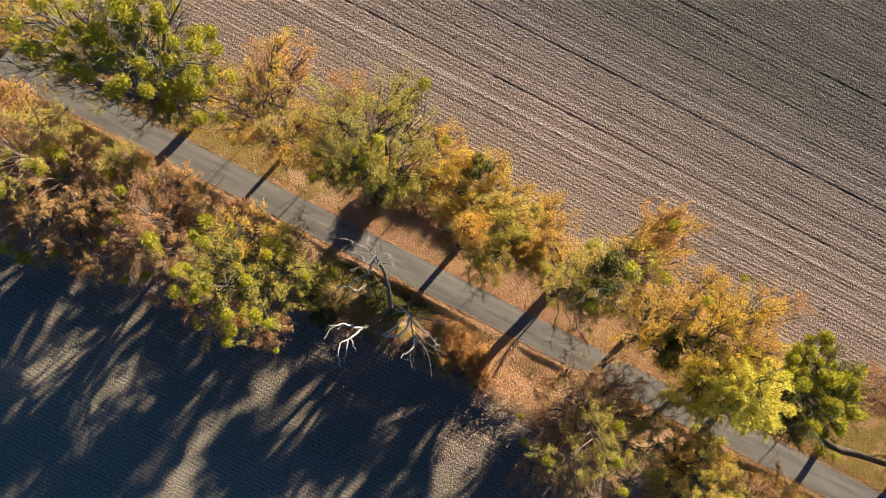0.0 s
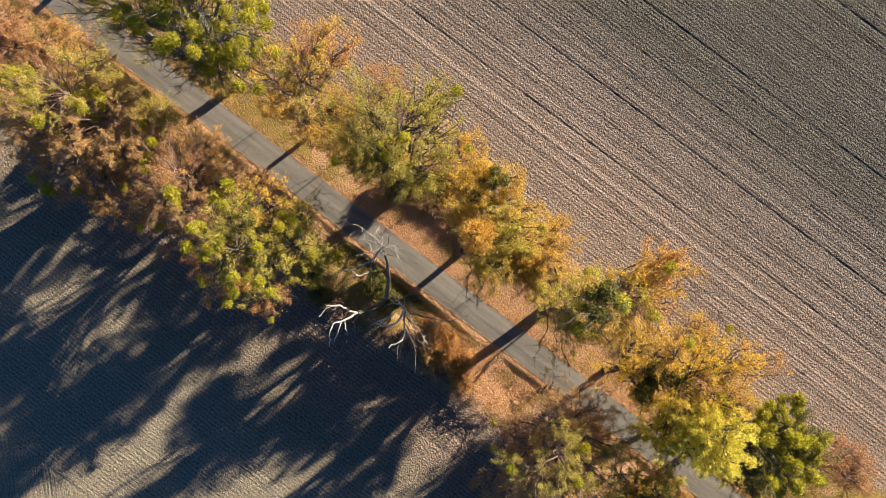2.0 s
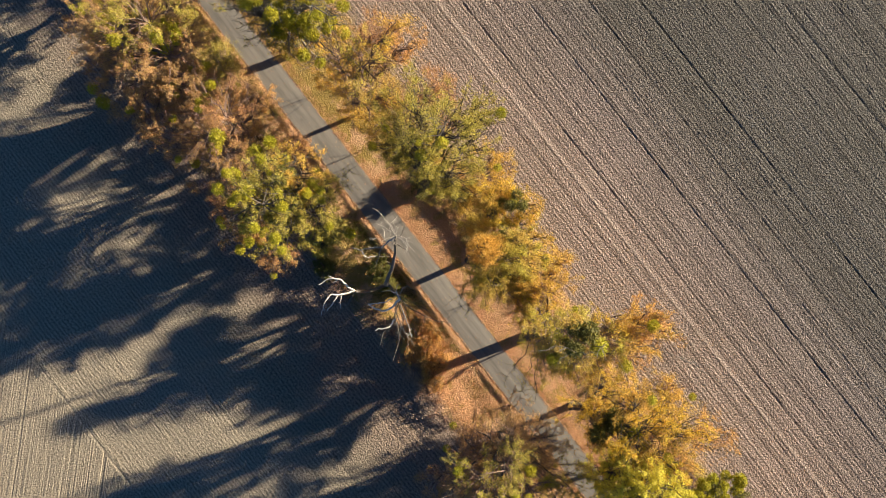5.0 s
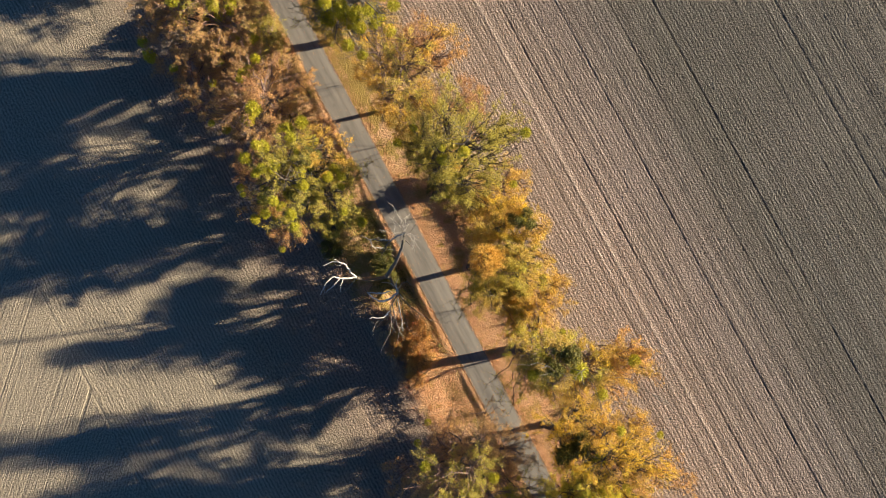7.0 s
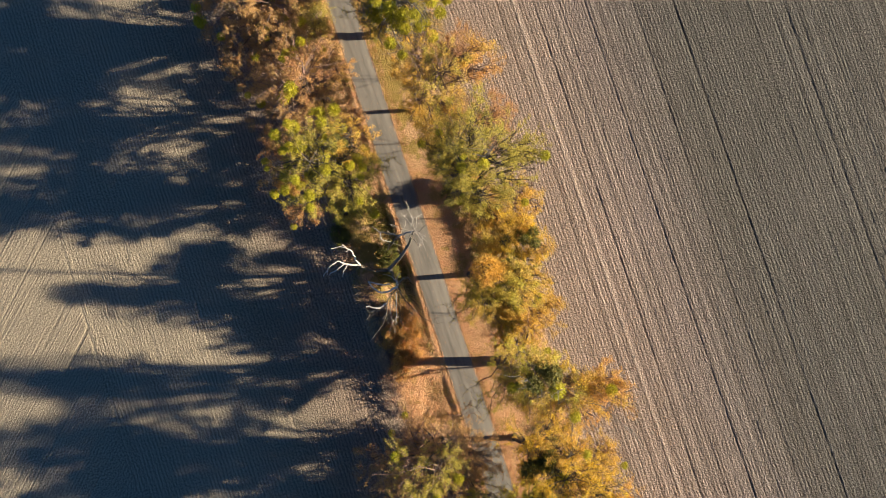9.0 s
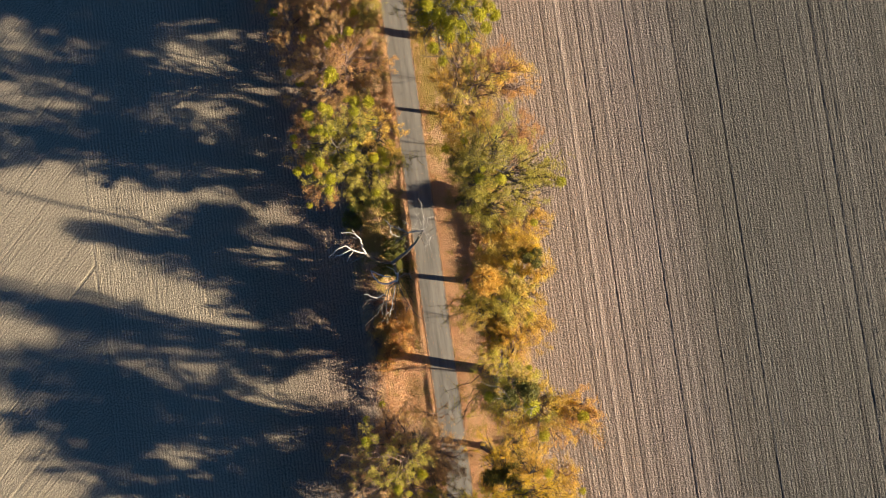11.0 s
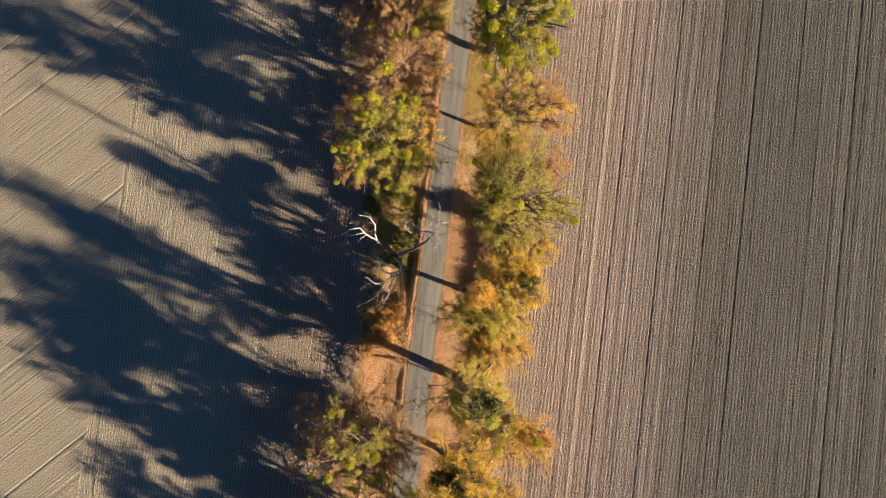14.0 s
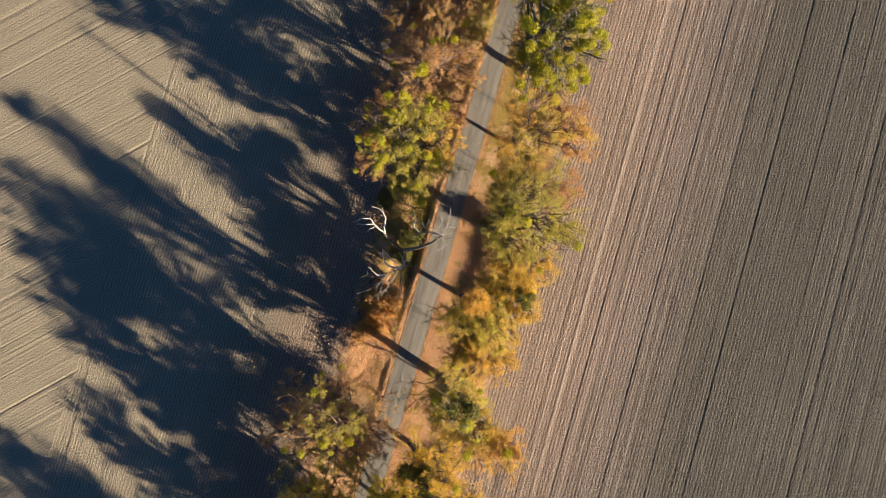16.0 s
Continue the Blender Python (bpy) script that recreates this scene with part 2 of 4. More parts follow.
    for at, phase in ((-12.4, 0.0), (-14.7, 0.3), (-17.6, 0.1)):
        u = calc(n, l, "ABSOLUTE", calc(n, l, "SUBTRACT", x, at))
        wave = calc(n, l, "SINE", calc(n, l, "MULTIPLY", calc(n, l, "ADD", calc(n, l, "ADD", sep.outputs[1], u), phase), 12.5))
        h = calc(n, l, "ADD", h, calc(n, l, "MULTIPLY", calc(n, l, "MULTIPLY", wave, remap(n, l, u, 0.95, 0.8)), 0.075))
    # drill grooves slanting across the far west, a few of them wheel ruts
    drill = noise_tex(n, l, 1.0, 4, slanted(n, l, slant, y), 0.7)
    groove = calc(n, l, "MULTIPLY", drill.outputs[0], 1.35)
    for k, (at, deep, wide) in enumerate(((-54.5, 0.55, 0.2), (-58.0, 0.4, 0.16), (-50.6, 0.2, 0.1), (-46.4, 0.25, 0.1), (-43.0, 0.2, 0.1), (-40.0, 0.3, 0.11), (-37.6, 0.3, 0.1), (-33.0, 0.3, 0.11),
                                          (-31.0, 0.2, 0.09), (-28.4, 0.2, 0.1), (-25.7, 0.5, 0.2), (-22.6, 0.2, 0.1), (-20.0, 0.25, 0.1), (-16.2, 0.2, 0.1), (-12.0, 0.5, 0.19), (-8.0, 0.25, 0.1), (2.0, 0.35, 0.15), (-62.0, 0.4, 0.16))):
        groove = calc(n, l, "SUBTRACT", groove, remap(n, l, calc(n, l, "ABSOLUTE", calc(n, l, "SUBTRACT", slant, at)), wide * 1.5, wide * 0.3, 0.0, deep))
    short = remap(n, l, calc(n, l, "ABSOLUTE", calc(n, l, "SUBTRACT", slant, -35.9)), 0.28, 0.08, 0.0, 0.6)
    groove = calc(n, l, "SUBTRACT", groove, calc(n, l, "MULTIPLY", short, remap(n, l, x, -48.9, -48.4)))
    h = calc(n, l, "ADD", h, calc(n, l, "MULTIPLY", groove, far_west))
    bump = n.new("ShaderNodeBump")
    bump.inputs["Strength"].default_value, bump.inputs["Distance"].default_value = 1.0, 0.26
    l.new(h, bump.inputs["Height"]), l.new(bump.outputs[0], b.inputs["Normal"])
    return m


def asphalt_material():
    m, n, l, b = material("asphalt")
    geo = n.new("ShaderNodeNewGeometry")
    pos = geo.outputs["Position"]
    sep = n.new("ShaderNodeSeparateXYZ")
    l.new(pos, sep.inputs[0])
    grit = noise_tex(n, l, 30, 4, pos, 0.7)
    wear = noise_tex(n, l, 0.7, 5, stretched(n, l, pos, 1.6, 0.16), 0.6)
    stain = noise_tex(n, l, 1.3, 4, pos)
    col = ramp_out(n, l, wear.outputs[0], (0.150, 0.139, 0.126), (0.26, 0.240, 0.213), 0.35, 0.65)
    col = mix(n, l, "MULTIPLY", 0.5, col, ramp_out(n, l, grit.outputs[0], (0.6, 0.6, 0.6), (1, 1, 1)))
    col = mix(n, l, "MIX", remap(n, l, stain.outputs[0], 0.62, 0.72, 0, 0.35), col, (0.10, 0.09, 0.08))
    edge = calc(n, l, "ADD", calc(n, l, "ABSOLUTE", sep.outputs[0]), calc(n, l, "MULTIPLY", stain.outputs[0], 0.5))
    col = mix(n, l, "MIX", remap(n, l, edge, 1.75, 2.0, 0, 0.7), col, (0.24, 0.15, 0.08))
    l.new(col, b.inputs["Base Color"])
    b.inputs["Roughness"].default_value = 0.85
    bump = n.new("ShaderNodeBump")
    bump.inputs["Strength"].default_value, bump.inputs["Distance"].default_value = 0.5, 0.02
    l.new(grit.outputs[0], bump.inputs["Height"]), l.new(bump.outputs[0], b.inputs["Normal"])
    return m


soil, asphalt = ground_material(), asphalt_material()


# ---- mesh helpers ----
def mesh_of(name, verts, faces, mat, smooth=False):
    """A mesh from arrays: verts (n, 3), faces (m, 3 or 4)."""
    me = bpy.data.meshes.new(name)
    verts, faces = np.asarray(verts, np.float32), np.asarray(faces, np.int32)
    k = faces.shape[1]
    me.vertices.add(len(verts)), me.loops.add(faces.size), me.polygons.add(len(faces))
    me.vertices.foreach_set("co", verts.ravel())
    me.loops.foreach_set("vertex_index", faces.ravel())
    me.polygons.foreach_set("loop_start", np.arange(0, faces.size, k, dtype=np.int32))
    me.polygons.foreach_set("use_smooth", np.full(len(faces), smooth))
    me.materials.append(mat)
    me.update(calc_edges=True)
    return me


def part(name, me, parent, label=""):
    ob = new(name, me)
    ob.parent = parent
    return tagged(ob, label)


def tubes(P, R, sides):
    """Tapered tubes along n polylines of k points: P (n, k, 3), R (n, k)."""
    n, k, _ = P.shape
    D = np.gradient(P, axis=1)
    D /= np.linalg.norm(D, axis=2, keepdims=True) + 1e-9
    up = np.where(np.abs(D[..., 2:3]) > 0.9, np.array([1.0, 0, 0]), np.array([0, 0, 1.0]))
    U = np.cross(D, up)
    U /= np.linalg.norm(U, axis=2, keepdims=True) + 1e-9
    V = np.cross(D, U)
    a = np.arange(sides) * 2 * np.pi / sides
    ring = U[:, :, None] * np.cos(a)[:, None] + V[:, :, None] * np.sin(a)[:, None]
    verts = (P[:, :, None] + ring * R[:, :, None, None]).reshape(-1, 3)
    i = np.arange(n)[:, None, None] * k * sides + np.arange(k - 1)[None, :, None] * sides
    j, j2 = np.arange(sides)[None, None], ((np.arange(sides) + 1) % sides)[None, None]
    faces = np.stack([i + j, i + j2, i + sides + j2, i + sides + j], -1).reshape(-1, 4)
    return verts, faces


def curved(rng, a, b, k, sag, wob):
    """n polylines of k points from a to b, arched upwards by sag and a little crooked."""
    t = np.linspace(0, 1, k)[None, :, None]
    P = a[:, None] * (1 - t) + b[:, None] * t
    length = np.linalg.norm(b - a, axis=1)[:, None, None]
    P[..., 2:3] += np.sin(t * np.pi) * sag * length
    bend = rng.normal(size=(len(a), k, 3)) * wob * length
    bend[:, 0] = 0
    return P + bend


def diamonds(rng, C, size, width=0.7, tilt=0.8, axis=None):
    """One rhombic leaf at each centre."""
    n = len(C)
    N = rng.normal(size=(n, 3)) * tilt + np.array([0, 0, 1.0])
    N /= np.linalg.norm(N, axis=1, keepdims=True)
    A = axis if axis is not None else rng.normal(size=(n, 3))
    A = A - N * np.sum(A * N, 1, keepdims=True) if axis is None else A
    A = A / (np.linalg.norm(A, axis=1, keepdims=True) + 1e-9)
    B = np.cross(N, A)
    s = (size * rng.uniform(0.6, 1.25, n))[:, None] / 2
    verts = np.stack([C - A * s, C + B * s * width, C + A * s, C - B * s * width], 1).reshape(-1, 3)
    return verts, np.arange(4 * n).reshape(-1, 4)


def slivers(rng, C, size, tilt=0.9, lean=0.0, axis=None, long=1.2, wide=0.58):
    """One three-cornered leaf at each centre, its face leaning to the light as leaves do."""
    n = len(C)
    A, B = rng.normal(size=(2, n, 3)) * np.array([1, 1, tilt])
    if lean:
        N = rng.normal(size=(n, 3)) * 0.75 + np.array([0.9, -0.24, 0.75]) * lean
        N /= np.linalg.norm(N, axis=1, keepdims=True)
        A = A * 0.45 + axis if axis is not None else A
        A -= N * np.sum(A * N, 1, keepdims=True)
        B = np.cross(N, A)
    A /= np.linalg.norm(A, axis=1, keepdims=True)
    B -= A * np.sum(A * B, 1, keepdims=True)
    B /= np.linalg.norm(B, axis=1, keepdims=True)
    s = (size * rng.uniform(0.65, 1.3, n))[:, None]
    if axis is not None:
        A, B = A * long, B * wide
    return np.stack([C - A * s * 0.6, C + A * s * 0.4 + B * s * 0.5, C + A * s * 0.4 - B * s * 0.5], 1).reshape(-1, 3), np.arange(3 * n).reshape(-1, 3)


def in_ball(rng, n, lo=0.0):
    v = rng.normal(size=(n, 3))
    return v / np.linalg.norm(v, axis=1, keepdims=True) * rng.uniform(lo, 1, (n, 1)) ** 0.5


# ---- the ground: one sheet to the horizon ----
def lane_noise(x, y):
    return np.sin(y * 0.13 + 1.3) * 0.5 + np.sin(y * 0.31 + x * 0.2) * 0.3 + np.sin(y * 0.71 + x) * 0.2


def furrow(x, at, width):
    return np.exp(-((x - at) / width) ** 2)


def ground_height(x, y):
    """Verge with a shallow ditch, drill rows along the lane, and diagonal rows beyond the headland line in the west."""
    deep = 0.32 + 0.62 / (1 + np.exp(np.clip((np.abs(y - 3.5) - 6) * 0.9, -40, 40)))
    deep = deep * (0.72 + 0.4 * lane_noise(1.0, y * 2.3))
    bank = np.clip((-2.0 - x + 0.25 * lane_noise(3.0, y * 3.1)) / 0.95, 0, 1) * np.clip((x + 6.6) / 2.6, 0, 1)
    h = -deep * bank * bank * (3 - 2 * bank) + 0.10 * np.exp(-((x + 7.5) / 1.6) ** 2)
    h += np.where(np.abs(x) < 9, 0.04 * lane_noise(x * 3, y * 5), 0)
    xe = x + 0.014 * lane_noise(x, y)
    east = (x > 11.5) * np.clip((x - 11.5) / 3, 0, 1)
    rows = 0.027 * np.cos(xe * 2 * np.pi / 0.46) * (0.62 + 0.38 * np.sin(xe * 1.9 + 0.4 * np.sin(y * 0.21)))
    rows += 0.015 * np.cos(xe * 2 * np.pi / 1.55)
    for at, depth, w in ((21.7, -0.05, 0.3), (24.0, 0.07, 0.14), (26.3, -0.05, 0.2), (27.9, 0.05, 0.14), (33.1, 0.05, 0.14), (36.4, 0.06, 0.15), (30.6, 0.05, 0.14), (38.9, 0.05, 0.14), (41.6, 0.13, 0.18),
                         (45.2, 0.05, 0.15), (48.4, 0.05, 0.14), (50.6, 0.06, 0.16), (55.4, 0.13, 0.2), (57.9, 0.06, 0.15), (60.5, 0.06, 0.15), (17.3, 0.04, 0.14), (69.6, 0.10, 0.2)):
        rows -= 0.48 * depth * furrow(xe, at, w)
    stop = 1 / (1 + np.exp(np.clip((24.4 - y) * 3, -40, 40)))
    rows -= 0.03 * stop * (furrow(x, 45.06, 0.2) + furrow(x, 47.47, 0.2))
    h += east * rows
    west = (x < -11) * np.clip((-11 - x) / 2, 0, 1)
    xw = x + 0.12 * lane_noise(x, y)
    inner = (0.014 + 0.016 * np.clip((x + 26) / 8, 0, 1)) * np.cos(xw * 2 * np.pi / 0.5) + 0.008 * np.cos(xw * 2 * np.pi / 1.9)
    for at, depth, w in ((-13.0, 0.12, 0.22), (-15.1, 0.10, 0.22), (-22.5, 0.08, 0.3), (-29.7, 0.05, 0.15), (-36.5, 0.05, 0.2), (-11.6, 0.08, 0.2)):
        inner -= depth * furrow(xw, at, w)
    d = (x - y) / math.sqrt(2)
    outer = 0.006 * np.cos(d * 2 * np.pi / 2.3)
    edge = -44.1 + 0.0006 * np.minimum((y - 19.6) ** 2, 6400) * (y < 19.6)
    side = 1 / (1 + np.exp(np.clip((x - edge) * 8, -40, 40)))
    h += west * (inner * (1 - side) + outer * side + 0.05 * furrow(x, edge + 0.35, 0.25) - 0.05 * furrow(x, edge, 0.14))
    return h


def build_ground():
    far = np.array([80, 100, 140, 220, 400, 800, 1600, 2600.0])
    xs = np.concatenate([-far[::-1], np.arange(-68, -10, 0.19), np.arange(-10, 11, 0.18), np.arange(11, 70, 0.115), far])
    ys = np.concatenate([-far[::-1], np.arange(-62, 66, 0.6), far])
    X, Y = np.meshgrid(xs, ys)
    rng = np.random.default_rng(5)
    near = (np.abs(X) < 70) & (np.abs(Y) < 66) & (np.abs(X - 0.5) > 10.5)
    Z = ground_height(X, Y) + near * rng.normal(size=X.shape) * 0.009
    Z = np.where((X > -1.95) & (X < 2.3), np.minimum(Z, -0.03 + 0.0 * X), Z)
    w, h = len(xs), len(ys)
    i = (np.arange(h - 1)[:, None] * w + np.arange(w - 1)[None]).ravel()
    faces = np.stack([i, i + 1, i + 1 + w, i + w], 1)
    me = mesh_of("ground", np.stack([X, Y, Z], -1).reshape(-1, 3), faces, soil, True)
    return tagged(new("ground", me), "ploughed brown fields with leaf-strewn grass verges", "ground", kind="structure")


build_ground()


def build_road():
    """Narrow lane: a low crowned slab with ragged edges."""
    ys = np.concatenate([[-1200, -300], np.arange(-70, 70.1, 0.4), [300, 1200]])
    rng = np.random.default_rng(3)
    us = np.array([-1.0, -1.0, -0.94, -0.5, 0, 0.5, 0.94, 1.0, 1.0])
    zs = np.array([-0.12, 0.0, 0.015, 0.035, 0.05, 0.035, 0.015, 0.0, -0.12])
    rag = rng.normal(size=(len(ys), 2)) * 0.035
    half = 1.72
    X = us[None] * half + np.where(us[None] < -0.9, rag[:, :1], 0) + np.where(us[None] > 0.9, rag[:, 1:], 0)
    P = np.stack([X, np.repeat(ys[:, None], 9, 1), np.repeat(zs[None], len(ys), 0)], -1)
    i = (np.arange(len(ys) - 1)[:, None] * 9 + np.arange(8)[None]).ravel()
    me = mesh_of("road", P.reshape(-1, 3), np.stack([i, i + 1, i + 10, i + 9], 1), asphalt)
    tagged(new("road", me), "narrow worn grey asphalt lane between two rows of trees", "road", kind="structure")


build_road()


# ---- trees ----
def mistletoe_mesh(seed, mat):
    rng = np.random.default_rng(seed)
    D = in_ball(rng, 500, 0.2)
    D[:, 2] *= 0.85
    return mesh_of("mistletoe", *slivers(rng, D, 0.235, lean=0.5, axis=-D / np.linalg.norm(D, axis=1, keepdims=True), long=1.6, wide=0.5), mat)


MISTLETOE = [mistletoe_mesh(s, mistletoe_green) for s in (1, 2, 3)]
IVY = [mistletoe_mesh(s, dark_green) for s in (4, 5)]


def tree(name, label, base, lobes, leaves, seed, density=1.0, leaf=0.119, twigs=bark, clumps=0, trunk_r=0.38, fork=3.5, wood=bark, bare=0.0, fill=11, spread=2.4, balls=(), snags=0, tuft=(0.3, 0.66), limb_r=0.42, snag_r=0.10, accent=(), sprays=(), category="tree", group="trees along the lane"):
    """A tree: trunk, one limb to each lobe of the crown, branches and twigs in every lobe, leaves along the twigs, and mistletoe."""
    rng = np.random.default_rng(seed)
    L = np.array(lobes, float)
    k = rng.integers(0, len(L), (fill, 2))
    low = (L[k[:, 0]] + L[k[:, 1]]) / 2 if fill else L[:0]
    low[:, :2] = low[:, :2] * 0.8 + rng.normal(size=(fill, 2)) * (1.3, spread)
    low[:, 2] = rng.uniform(6.3, max(7.5, 0.66 * L[:, 2].max()), fill)
    L = np.concatenate([L, low])
    C, rad = L[:, :3].copy(), L[:, 3] * 1.16
    thin = np.where(np.arange(len(C)) < len(lobes), 1.0, 0.55)
    root = tagged(new(name), label, category, group)
    root.location = (*base, float(ground_height(np.array(base[0]), np.array(base[1]))) - 0.05)
    mid = (C * rad[:, None]).sum(0) / rad.sum()
    top = C[C[:, 2].argmax()]
    # trunk
    stem = np.array([[0, 0, 0], [0, 0, 0.3], [mid[0] * 0.12, mid[1] * 0.12, fork * 0.6], [mid[0] * 0.3, mid[1] * 0.3, fork],
                     [mid[0] * 0.65, mid[1] * 0.65, mid[2] * 0.62], [(mid[0] + top[0]) / 2, (mid[1] + top[1]) / 2, mid[2] * 0.95], top * 0.97])
    stem[2:] += rng.normal(size=stem[2:].shape) * (0.12, 0.12, 0)
    width = trunk_r * np.array([1.45, 1.05, 0.95, 0.85, 0.5, 0.25, 0.07])
    part("trunk", mesh_of("trunk", *tubes(stem[None], width[None], 9), wood, True), root)
    # limbs
    hub = stem[3] + (stem[4] - stem[3]) * rng.uniform(0, 1, (len(C), 1))
    limbs = curved(rng, hub, C, 6, 0.10, 0.035)
    for P in limbs:
        r = np.linspace(trunk_r * limb_r, 0.045, 6)
        part("limb", mesh_of("limb", *tubes(P[None], r[None], 6), wood, True), root)
    # branches
    starts, ends, own = [], [], []
    for i, (c, r) in enumerate(zip(C, rad)):
        nb = int((12 + 5.5 * r) * thin[i])
        u = rng.uniform(0.45, 1, nb) * 5
        k = np.minimum(u.astype(int), 4)
        starts.append(limbs[i][k] + (limbs[i][k + 1] - limbs[i][k]) * (u - k)[:, None])
        e = in_ball(rng, nb, 0.5) * (r, r, r * 0.72) * rng.uniform(0.85, 1.3, (nb, 1))
        ends.append(c + e)
        own.append(np.full(nb, i))
    starts, ends = np.concatenate(starts), np.concatenate(ends)
    B = curved(rng, starts, ends, 4, 0.08, 0.05)
    bv, bf = tubes(B, np.repeat(np.array([[0.06, 0.042, 0.028, 0.014]]), len(B), 0), 3)
    # twigs
    nt = 8
    u = rng.uniform(0.55, 1, (len(B), nt)) * 3
    k = np.minimum(u.astype(int), 2)
    ar = np.arange(len(B))[:, None]
    S = (B[ar, k] + (B[ar, k + 1] - B[ar, k]) * (u - k)[..., None]).reshape(-1, 3)
    out = np.repeat(ends - starts, nt, 0)
    out /= np.linalg.norm(out, axis=1, keepdims=True) + 1e-6
    way = out * 0.5 + rng.normal(size=S.shape) * 0.6 + np.array([0, 0, 0.25])
    way /= np.linalg.norm(way, axis=1, keepdims=True)
    E = S + way * rng.uniform(0.35, 1.0, (len(S), 1))
    turn = np.cross(way, rng.normal(size=S.shape))
    turn *= 0.02 / (np.linalg.norm(turn, axis=1, keepdims=True) + 1e-9)
    tv = np.stack([S - turn, S + turn, E + turn * 0.45, E - turn * 0.45], 1).reshape(-1, 3)
    tf = np.arange(len(tv)).reshape(-1, 4)
    part("twig_work", mesh_of("twig_work", np.concatenate([bv, tv]), np.concatenate([bf, tf + len(bv)]), twigs), root)["kind"] = "stuff"
    # leaves
    full = np.repeat(rng.uniform(0, 1, len(B)) > bare + 0.16, nt)
    per = max(2, int(28 * density))
    t = rng.uniform(0.15, 1.05, (full.sum(), per, 1))
    Q = (S[full][:, None] * (1 - t) + E[full][:, None] * t + rng.normal(size=(full.sum(), per, 3)) * 0.11).reshape(-1, 3)
    at = np.repeat(np.repeat(np.concatenate(own), nt)[full], per).astype(int)
    kept = ~np.isin(at, [i for i, _, _ in accent])
    W = -np.repeat(way[full], per, 0)
    part("crown", mesh_of("crown", *slivers(rng, Q[kept], leaf, lean=0.7, axis=W[kept]), leaves), root)
    for i, mat, n in accent:
        shell = in_ball(rng, n, 0.62) * (1 + 0.16 * np.sin(np.arange(n) % 23))[:, None]
        shell[:, 2] = shell[:, 2] * 0.85
        ball = C[i] + shell * rad[i] * 0.86
        part("leaf_clump", mesh_of("leaf_clump", *slivers(rng, np.concatenate([Q[at == i], ball]), leaf, lean=0.7, axis=np.concatenate([W[at == i], -shell])), mat), root)
    for i in range(clumps):
        e = max((ends[j] for j in rng.integers(0, len(ends), 2)), key=lambda p: p[2]) + np.array([0, 0, 0.15])
        if abs(base[0] + e[0]) < 2.4:
            continue
        s = rng.uniform(*tuft)
        ob = part("mistletoe", MISTLETOE[i % 3], root, "yellow-green mistletoe ball")
        ob.location, ob.scale = e, (s, s, s * 0.9)
        ob.rotation_euler = (0, 0, rng.uniform(0, 6.28))
    for i in range(snags):
        c, r = C[i % len(lobes)], rad[i % len(lobes)]
        tip = c + (c - mid) * 0.25 + rng.normal(size=3) * r * 0.7 + np.array([0, 0, r * 0.95])
        P = curved(rng, (stem[3] + (stem[5] - stem[3]) * rng.uniform(0, 0.8))[None], tip[None], 8, 0.08, 0.022)
        v, f = tubes(P, np.linspace(snag_r, 0.02, 8)[None], 6)
        for _ in range(9):
            j = rng.integers(3, 8)
            d = (P[0, j] - P[0, j - 1]) * 0.9 + rng.normal(size=3) * 0.9
            Q = curved(rng, P[:, j], (P[0, j] + d * rng.uniform(0.6, 1.3))[None], 5, 0.05, 0.08)
            v2, f2 = tubes(Q, np.linspace(0.032, 0.010, 5)[None], 4)
            f, v = np.concatenate([f, f2 + len(v)]), np.concatenate([v, v2])
        part("limb", mesh_of("limb", v, f, (grey_bark, dark_dead_wood)[i % 2], True), root, "leafless bough")
    for tip in sprays:
        P = curved(rng, stem[3][None], np.array(tip, float)[None], 9, 0.06, 0.02)
        v, f = tubes(P, np.linspace(0.09, 0.018, 9)[None], 5)
        A = P[0, rng.integers(5, 9, 26)]
        E = A + rng.normal(size=(26, 3)) * (0.75, 0.75, 0.3)
        v2, f2 = tubes(curved(rng, A, E, 4, 0.03, 0.08), np.repeat(np.array([[0.022, 0.017, 0.012, 0.007]]), 26, 0), 3)
        bough = part("limb", mesh_of("limb", np.concatenate([v, v2]), np.concatenate([f, f2 + len(v)]), wood, True), root, "low bough hanging over the lane")
        u = rng.uniform(0.3, 1.1, (26, 13, 1))
        Q = (A[:, None] * (1 - u) + E[:, None] * u + rng.normal(size=(26, 13, 3)) * 0.12).reshape(-1, 3)
        part("leaf_spray", mesh_of("leaf_spray", *slivers(rng, Q, 0.085, lean=0.5), olive), bough, "sparse olive leaves")["kind"] = "stuff"
    for bx, by, bz, s in balls:
        for i in range(5):
            ob = part("mistletoe", IVY[i % 2] if i else MISTLETOE[0], root, "large dark green mistletoe clump")
            ob.location, ob.scale = Vector((bx, by, bz)) + Vector(rng.normal(size=3) * s * 0.55), (s * 0.75, s * 0.75, s * 0.65)
    return root


